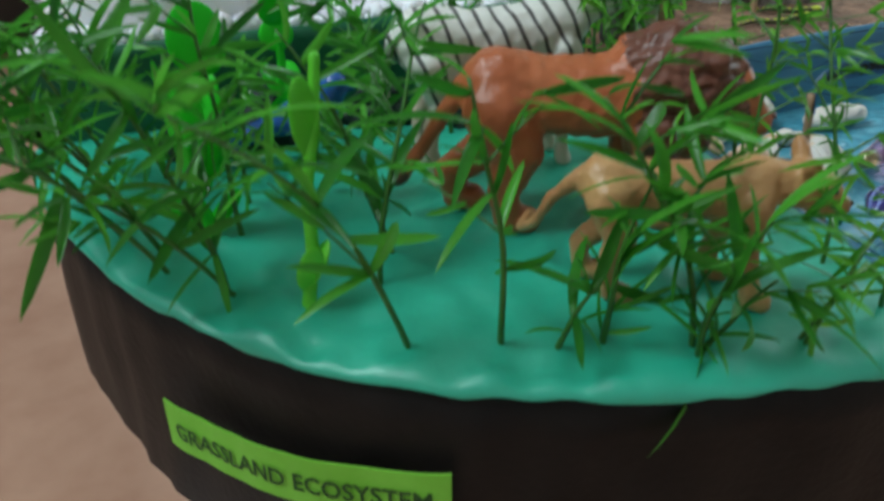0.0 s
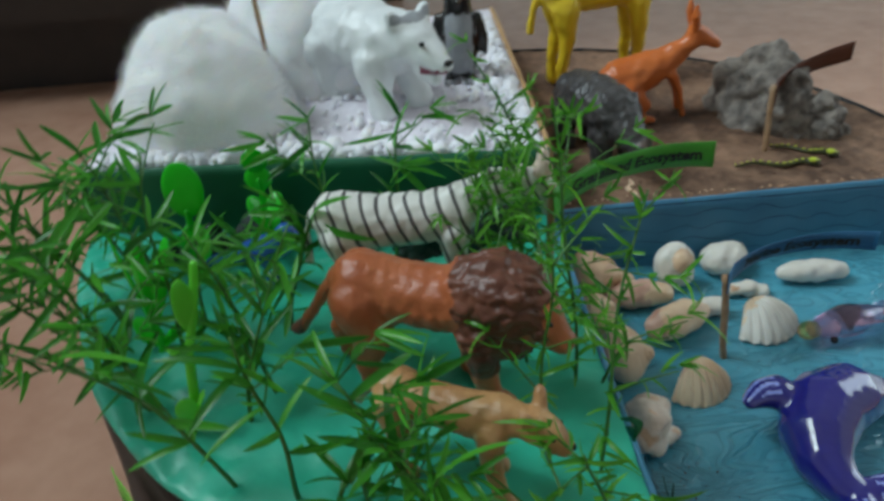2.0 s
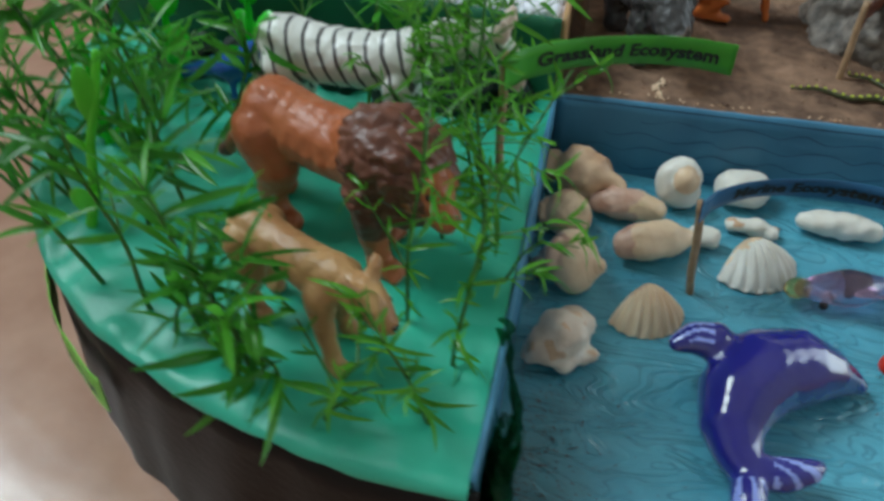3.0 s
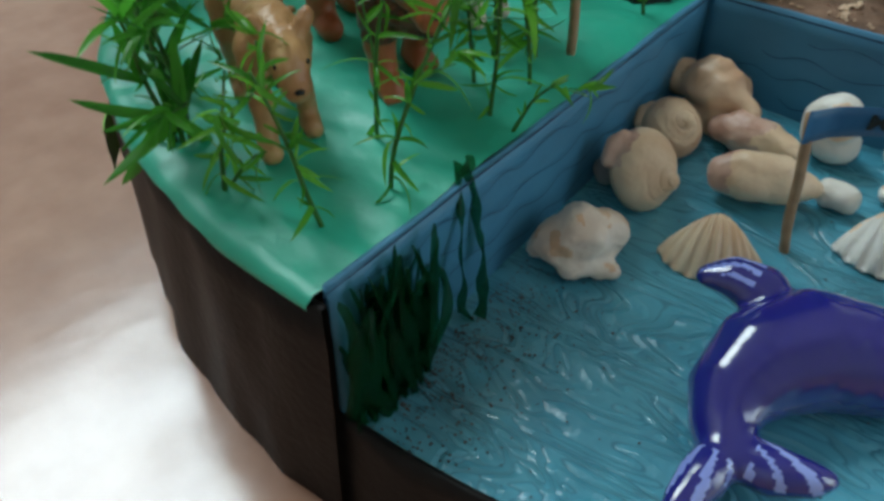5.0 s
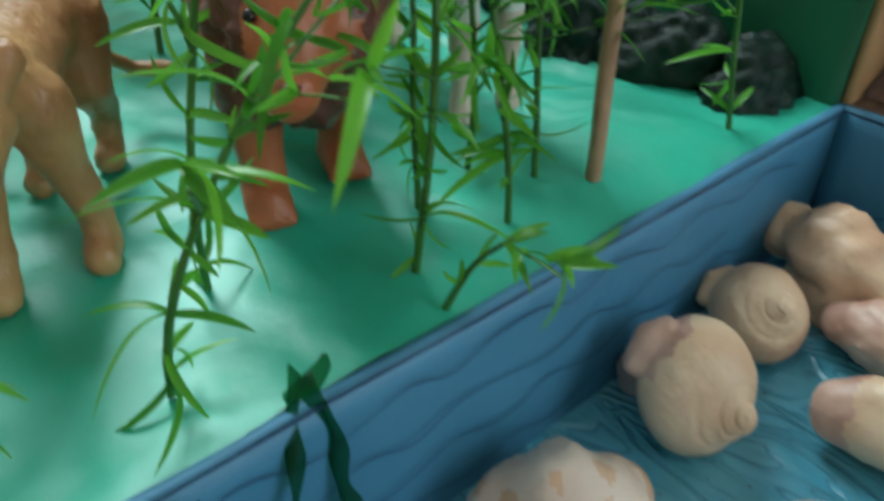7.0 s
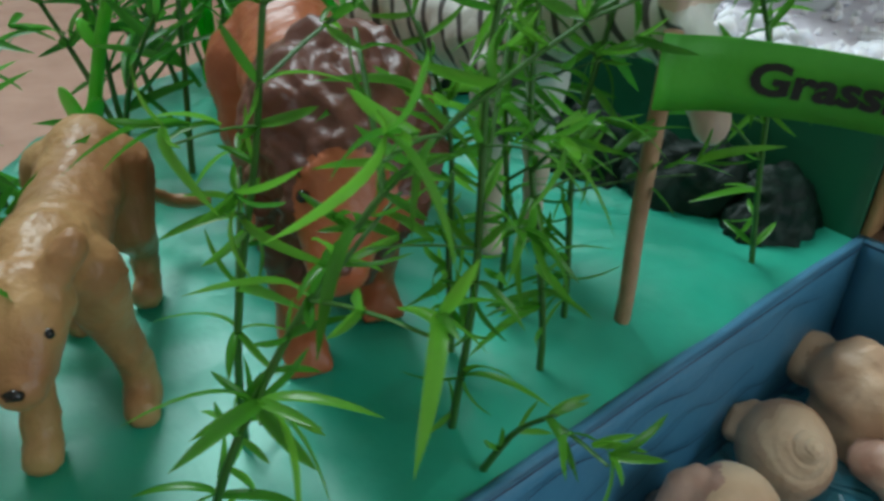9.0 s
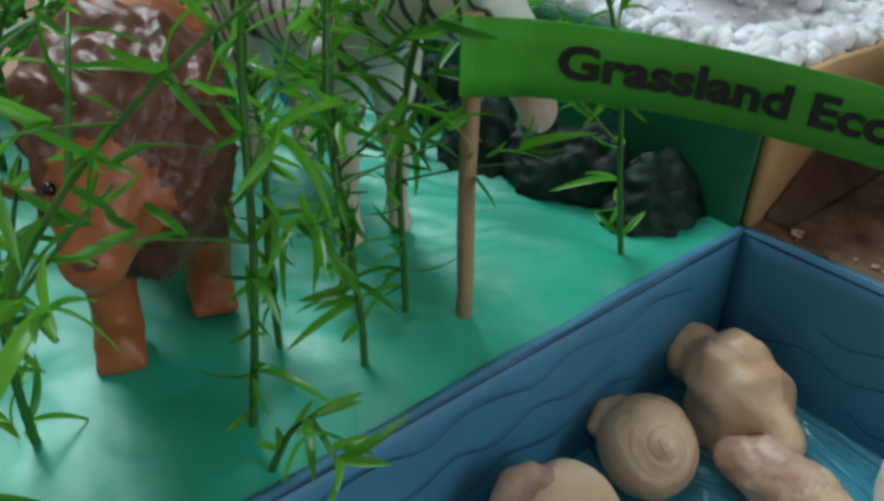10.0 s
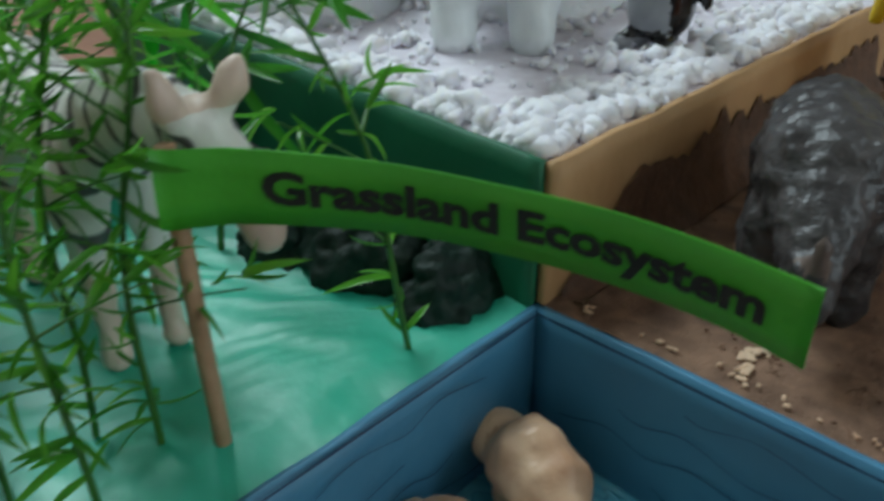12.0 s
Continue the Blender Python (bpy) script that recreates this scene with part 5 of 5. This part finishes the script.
def rock(x, y, z, rx, ry, rz, seed, material, label, name="rock", rough=0.006):
    bm = bmesh.new()
    bmesh.ops.create_icosphere(bm, subdivisions=5, radius=1.0)
    for v in bm.verts:
        v.co = Vector((v.co.x * rx, v.co.y * ry, max(-0.2, v.co.z) * rz))
    rough_up(bm, rough, 70, seed)
    rough_up(bm, rough * 0.5, 190, seed + 1)
    rough_up(bm, rough * 0.3, 420, seed + 2)
    return thing(name, bm, material, label, name.replace("_", " "), m=pose(x, y, z, 0, 0, seed * 40))


rock(0.1080, 0.0660, SAND_Z, 0.018, 0.025, 0.031, 1, M_ROCK, "grey gravel-coated rock on the sand")
rock(0.1250, 0.0480, SAND_Z, 0.011, 0.013, 0.015, 2, M_ROCK, "small grey gravel-coated rock beside the larger one")


def snake(pts, label):
    root = empty_thing("toy_snake", Matrix.Translation((*pts[0], SAND_Z)), label, "toy animal", "toy animals")
    bm, sp = bmesh.new(), bmesh.new()
    chain = []
    n = len(pts)
    for i, (x, y) in enumerate(pts):
        r = 1.3 * (1 - 0.55 * i / n)
        chain.append(((x - pts[0][0]) / MM, (y - pts[0][1]) / MM, 1.2, r))
    limb(bm, chain)
    ball(bm, -1.5, 0, 1.6, 2.4, 2.0, 1.6)
    b = moulded(scaled(bm, MM), 0.0006, 2)
    part("body", b, M_SNAKE, root)
    for i in range(0, n, 1):
        x, y, z, r = chain[i]
        ball(sp, x * MM, y * MM, 0.0021, r * 0.0007, r * 0.0007, 0.0005, 1)
    ball(sp, -0.002, 0, 0.0026, 0.0019, 0.0016, 0.0010, 2)
    part("spots", sp, M_SPOT, root, "yellow-green painted spots")


snake([(0.121 - 0.0022 * i, 0.0225 + 0.0012 * i + 0.0012 * math.sin(i * 1.1)) for i in range(11)], "dark olive toy snake with yellow-green spots on the sand")
snake([(0.111 - 0.0027 * i, 0.0170 + 0.0003 * i + 0.0014 * math.sin(i * 0.9)) for i in range(13)], "thin dark toy snake with yellow spots on the sand")
bm = bmesh.new()
rng = random.Random(21)
for i in range(700):
    a, r = rng.uniform(2, 88), 0.16 * math.sqrt(rng.random())
    x, y = r * math.cos(radians(a)), r * math.sin(radians(a))
    q = rng.uniform(0.00015, 0.0005)
    ball(bm, x, y, SAND_Z + 0.0006, q, q, q * 0.7, 1)
thing("sand_grains", bm, M_SAND, "loose brown sand grains on the sand sector", "sand", kind="stuff")
bm = bmesh.new()
for i in range(34):
    t = i / 33
    cx, cy = 0.0348 - 0.0008 * t + 0.0011 * math.sin(t * 9), 0.0165 - 0.0125 * t
    ball(bm, cx + rng.gauss(0, 0.0005), cy + rng.gauss(0, 0.0004), SAND_Z + 0.0007, rng.uniform(0.0003, 0.0011), rng.uniform(0.0003, 0.0008), 0.0003, 2, Matrix.Rotation(rng.uniform(0, 3), 4, "Z"))
for i in range(60):
    ball(bm, rng.uniform(0.006, 0.15), 0.0025 + abs(rng.gauss(0, 0.0012)), SAND_Z + 0.0006, rng.uniform(0.0003, 0.0009), rng.uniform(0.0002, 0.0006), 0.0003, 1, Matrix.Rotation(rng.uniform(0, 3), 4, "Z"))
thing("dried_glue", bm, M_S_BROWN, "pale dried glue smears on the sand", "dried glue", kind="stuff")

# ---- the grass sector ----
for i, (x, y, rx, ry, rz) in enumerate(((-0.032, -0.0120, 0.015, 0.0085, 0.015), (-0.014, -0.0085, 0.011, 0.0065, 0.011), (-0.049, -0.016, 0.011, 0.009, 0.013),
                                        (-0.105, -0.006, 0.014, 0.009, 0.013), (-0.128, -0.007, 0.013, 0.010, 0.012), (-0.072, -0.009, 0.012, 0.008, 0.012))):
    rock(x, y, GRASS_Z - 0.001, rx, ry, rz, i * 1.7 + 0.3, M_BUSH, "low dark green crumpled paper bush against the green wall", "paper_bush", 0.0042)


def paddle(bm, x, y, z, length, width, tilt, turn, thick=0.0007):
    """A rounded flat plastic leaf growing from (x, y, z)."""
    m = Matrix.Translation((x, y, z)) @ Matrix.Rotation(turn, 4, "Z") @ Matrix.Rotation(tilt, 4, "Y")
    bmesh.ops.create_uvsphere(bm, u_segments=14, v_segments=10, radius=1.0, matrix=m @ Matrix.Translation((0, 0, length / 2)) @ Matrix.Diagonal((thick, width / 2, length / 2, 1)))


def plastic_plant(x, y, stalk, leaves, material, label, lean=(0, 0), thick=0.0016):
    root = empty_thing("plastic_plant", Matrix.Translation((x, y, GRASS_Z)), label, "artificial plant", "plastic plants")
    bm = bmesh.new()
    pts = [(lean[0] * t * stalk + 0.0008 * math.sin(t * 9), lean[1] * t * stalk, stalk * t, thick * (1 - 0.25 * t)) for t in (0, 0.25, 0.5, 0.75, 1)]
    limb(bm, pts, step=0.5)
    part("stalk", moulded(bm, 0.0005, 2), material, root)
    for z, ln, w, tilt, turn in leaves:
        bm = bmesh.new()
        paddle(bm, lean[0] * z, lean[1] * z, z, ln, w, tilt, turn)
        part("leaf", bm, material, root)
    return root


plastic_plant(-0.1147, -0.0968, 0.047, [(0.0040, 0.012, 0.0062, -0.30, 1.9), (0.0050, 0.010, 0.0050, 0.55, 0.2), (0.0215, 0.0075, 0.0035, -0.75, 0.3), (0.029, 0.016, 0.0060, 0.1, 1.8)], M_LIME, "lime plastic stalk with small spear-shaped leaves", (0.185, 0.25), 0.0016)
plastic_plant(-0.1300, -0.0600, 0.020, [(0.004, 0.040, 0.005, -0.12, 0.6), (0.010, 0.028, 0.0075, 0.4, 0.8), (0.016, 0.024, 0.009, 0.05, 0.9), (0.002, 0.012, 0.007, -0.9, -0.6), (0.002, 0.012, 0.007, 0.9, 0.3)], M_PLASTIC, "bright green plastic plant with narrow upright leaves")
plastic_plant(-0.1015, -0.0110, 0.030, [(0.026, 0.009, 0.0095, 0.10, 1.5), (0.033, 0.009, 0.0088, -0.05, 1.6), (0.009, 0.015, 0.0085, 0.75, 1.2), (0.006, 0.015, 0.0085, -0.8, 1.4), (0.012, 0.012, 0.008, 0.5, 2.6)], M_PLASTIC, "bright green plastic plant with round leaves by the green wall")
plastic_plant(-0.1235, -0.0250, 0.028, [(0.026, 0.019, 0.015, 0.15, 1.3), (0.010, 0.017, 0.011, -0.5, 1.0), (0.006, 0.016, 0.010, 0.7, 1.8)], M_PLASTIC, "bright green plastic plant with broad round leaves")


def leaf_mesh(length, width, curl, fold, seed, material=M_LEAF):
    """One narrow leaf along +x: folded along its midrib, pointed, bending down."""
    bm = bmesh.new()
    n = 7
    rows = []
    for i in range(n + 1):
        t = i / n
        w = width * 0.5 * (math.sin(math.pi * min(1, 0.12 + 0.88 * t)) ** 0.6) * (1 if t < 0.999 else 0.05)
        x = length * t
        z = -curl * length * t * t
        y = 0.02 * length * math.sin(t * 3 + seed)
        rows.append([bm.verts.new((x, y - w, z + fold * w)), bm.verts.new((x, y, z)), bm.verts.new((x, y + w, z + fold * w))])
    for p, q in zip(rows, rows[1:]):
        for k in range(2):
            bm.faces.new((p[k], q[k], q[k + 1], p[k + 1]))
    return mesh_of("leaf", bm, material)


LEAVES = [leaf_mesh(l, w, c, f, i) for i, (l, w, c, f) in enumerate(((0.0175, 0.0021, 0.30, 0.5), (0.0140, 0.0018, 0.10, 0.6), (0.0195, 0.0023, 0.42, 0.4), (0.0105, 0.0013, 0.15, 0.7), (0.0160, 0.0023, -0.15, 0.4), (0.0085, 0.0012, 0.3, 0.6)))]

YOUNG = [leaf_mesh(l, w, c, f, i + 9, M_YOUNG) for i, (l, w, c, f) in enumerate(((0.0064, 0.0010, 0.60, 0.6), (0.0052, 0.0010, 0.35, 0.7), (0.0082, 0.0012, 0.85, 0.5), (0.0044, 0.0009, -0.45, 0.8), (0.0064, 0.0011, -0.50, 0.5)))]


def sprig(x, y, height, lean, bend, seed, dense=1.0, small=0.0):
    """A cut sprig stuck into the board: curved stem, whorls of narrow leaves, short side twigs."""
    rng = random.Random(seed)
    root = empty_thing("leafy_sprig", Matrix.Translation((x, y, GRASS_Z)), "green sprig with narrow pointed leaves stuck upright in the board", "plant", "leafy sprigs")
    steps = 14

    def stem_at(t):
        wave = 0.035 * t * (1.3 - t)
        return Vector(((lean[0] * t + bend[0] * t * t + wave * math.sin(7 * t + seed)) * height, (lean[1] * t + bend[1] * t * t + wave * math.cos(6 * t + seed * 1.7)) * height, height * t * (1 - 0.12 * t)))

    def tube(name, pts, r0, r1):
        bm = bmesh.new()
        prev = None
        for i, p in enumerate(pts):
            r = r0 + (r1 - r0) * i / (len(pts) - 1)
            ring = [bm.verts.new(p + Vector((r * math.cos(k * 1.2566), r * math.sin(k * 1.2566), 0))) for k in range(5)]
            if prev:
                for k in range(5):
                    bm.faces.new((prev[k], prev[(k + 1) % 5], ring[(k + 1) % 5], ring[k]))
            prev = ring
        bm.faces.new(prev)
        part(name, bm, M_STEM, root)

    tube("stem", [stem_at(i / steps) for i in range(steps + 1)], 0.00055 if small > 0.5 else 0.00072, 0.00032)
    spots = []
    z = rng.uniform(0.008, 0.022) if height > 0.05 and small < 0.5 else rng.uniform(0.002, 0.008)
    while z < height:
        t = z / height
        p = stem_at(t)
        for k in range(rng.choice((2, 2, 3, 3, 4))):
            spots.append((p, rng.uniform(0, 6.283), (rng.uniform(-0.9, 1.1) if small > 0.5 else rng.uniform(0.05, 1.15) if rng.random() < 0.72 else rng.uniform(-1.0, 0.0)) + 0.2 * t, t))
        if 0.25 < t < 0.95 and rng.random() < 0.45:
            a, ln = rng.uniform(0, 6.283), rng.uniform(0.010, 0.022)
            d = Vector((math.cos(a) * 0.8, math.sin(a) * 0.8, rng.uniform(0.3, 0.9)))
            tw = [p + d * ln * s + Vector((0, 0, -0.1 * ln * s * s)) for s in (0, 0.33, 0.66, 1)]
            tube("twig", tw, 0.0004, 0.00025)
            for s in (0.45, 0.75, 1.0, 1.0):
                for k in range(2):
                    spots.append((p + d * ln * s, a + rng.uniform(-1.3, 1.3), rng.uniform(-0.4, 0.8), 1.2))
        z += rng.uniform(0.0036, 0.0070) / dense
    for p, a, e, t in spots:
        if small > 0.5:
            me = YOUNG[rng.choice((0, 1, 2, 3, 4))]
        else:
            me = LEAVES[rng.choice((3, 5, 1) if rng.random() < small or t > 1 else (0, 1, 2, 4, 0, 1))]
        ob = new("leaf", me)
        ob.parent = root
        s = rng.uniform(0.75, 1.15)
        ob.matrix_local = Matrix.Translation(p) @ Matrix.Rotation(a, 4, "Z") @ Matrix.Rotation(-e, 4, "Y") @ Matrix.Rotation(rng.uniform(-1.4, 1.4), 4, "X") @ Matrix.Diagonal((s, s, s, 1))
    return root


SPRIGS = [
    (-0.143, -0.069, 0.072, (-0.35, -0.15), (-0.25, -0.1), 0.8), (-0.131, -0.090, 0.080, (-0.5, -0.15), (-0.3, -0.2), 0.8), (-0.132, -0.088, 0.066, (-0.1, -0.05), (-0.2, 0.1), 1.0),
    (-0.150, -0.045, 0.064, (-0.35, 0.0), (-0.3, 0.1), 1.0), (-0.122, -0.052, 0.036, (0.0, 0.05), (0.1, 0.0), 1.0), (-0.103, -0.120, 0.070, (-0.22, -0.05), (-0.35, -0.1), 0.7),
    (-0.087, -0.126, 0.060, (0.0, -0.1), (-0.1, 0.1), 0.7), (-0.055, -0.140, 0.056, (-0.1, 0.0), (-0.25, 0.1), 0.9), (-0.069, -0.132, 0.040, (-0.1, -0.2), (0.2, 0.1), 0.8),
    (-0.023, -0.111, 0.062, (0.05, 0.0), (0.0, 0.1), 0.55), (-0.096, -0.088, 0.056, (-0.2, 0.1), (-0.1, 0.1), 0.8), (-0.094, -0.060, 0.046, (0.1, 0.1), (0.2, 0.0), 0.9),
    (-0.011, -0.139, 0.034, (-0.25, -0.1), (0.0, 0.0), 0.9), (-0.0095, -0.122, 0.066, (0.0, 0.05), (0.25, 0.5), 1.0), (-0.009, -0.0905, 0.088, (-0.02, 0.05), (-0.05, 0.15), 0.75),
    (-0.010, -0.0735, 0.078, (-0.1, 0.0), (-0.15, 0.1), 1.15), (-0.021, -0.0800, 0.048, (-0.1, 0.1), (-0.2, 0.0), 1.25), (-0.0075, -0.0235, 0.074, (-0.1, -0.05), (-0.1, -0.1), 0.8),
    (-0.060, -0.030, 0.058, (0.0, 0.1), (0.1, 0.1), 0.8), (-0.080, -0.026, 0.056, (-0.1, 0.1), (0.0, 0.2), 0.8), (-0.002, -0.092, 0.016, (0.3, 0.1), (0.2, 0.0), 0.8),
    (-0.153, -0.020, 0.050, (-0.2, 0.0), (-0.2, 0.1), 1.0), (-0.056, -0.143, 0.036, (-0.1, -0.1), (0.2, -0.1), 0.9),
    (-0.102, -0.098, 0.060, (0.1, 0.05), (0.2, 0.2), 0.8),
    (-0.151, -0.058, 0.072, (-0.4, -0.1), (-0.3, 0.0), 0.8), (-0.126, -0.066, 0.070, (-0.05, 0.05), (0.05, 0.1), 1.0),
    (-0.036, -0.147, 0.030, (0.15, -0.1), (0.3, 0.1), 0.9), (-0.140, -0.030, 0.060, (-0.2, 0.0), (-0.1, 0.1), 1.0),
    (-0.143, -0.076, 0.090, (-0.50, -0.05), (-0.25, 0.0), 0.6), (-0.148, -0.050, 0.084, (-0.35, 0.05), (-0.25, 0.1), 0.7),
    
    (-0.055, -0.142, 0.018, (0.3, -0.2), (0.3, 0.0), 1.1), (-0.036, -0.1455, 0.016, (0.5, 0.0), (0.3, 0.0), 1.1), (-0.078, -0.131, 0.018, (0.2, -0.2), (0.2, 0.1), 1.1),
    (-0.025, -0.067, 0.064, (-0.05, 0.05), (-0.1, 0.1), 1.2), (-0.016, -0.062, 0.070, (-0.1, 0.05), (0.0, 0.1), 1.15),
]
for i, (x, y, h, ln, bd, dn) in enumerate(SPRIGS):
    if x < -0.035:
        x, y = x + 0.003, y + 0.004
    sprig(x, y, h, ln, bd, 100 + i, dn * (1.4 if x > -0.035 else 1.0), 0.55 if x > -0.035 else 0.25)
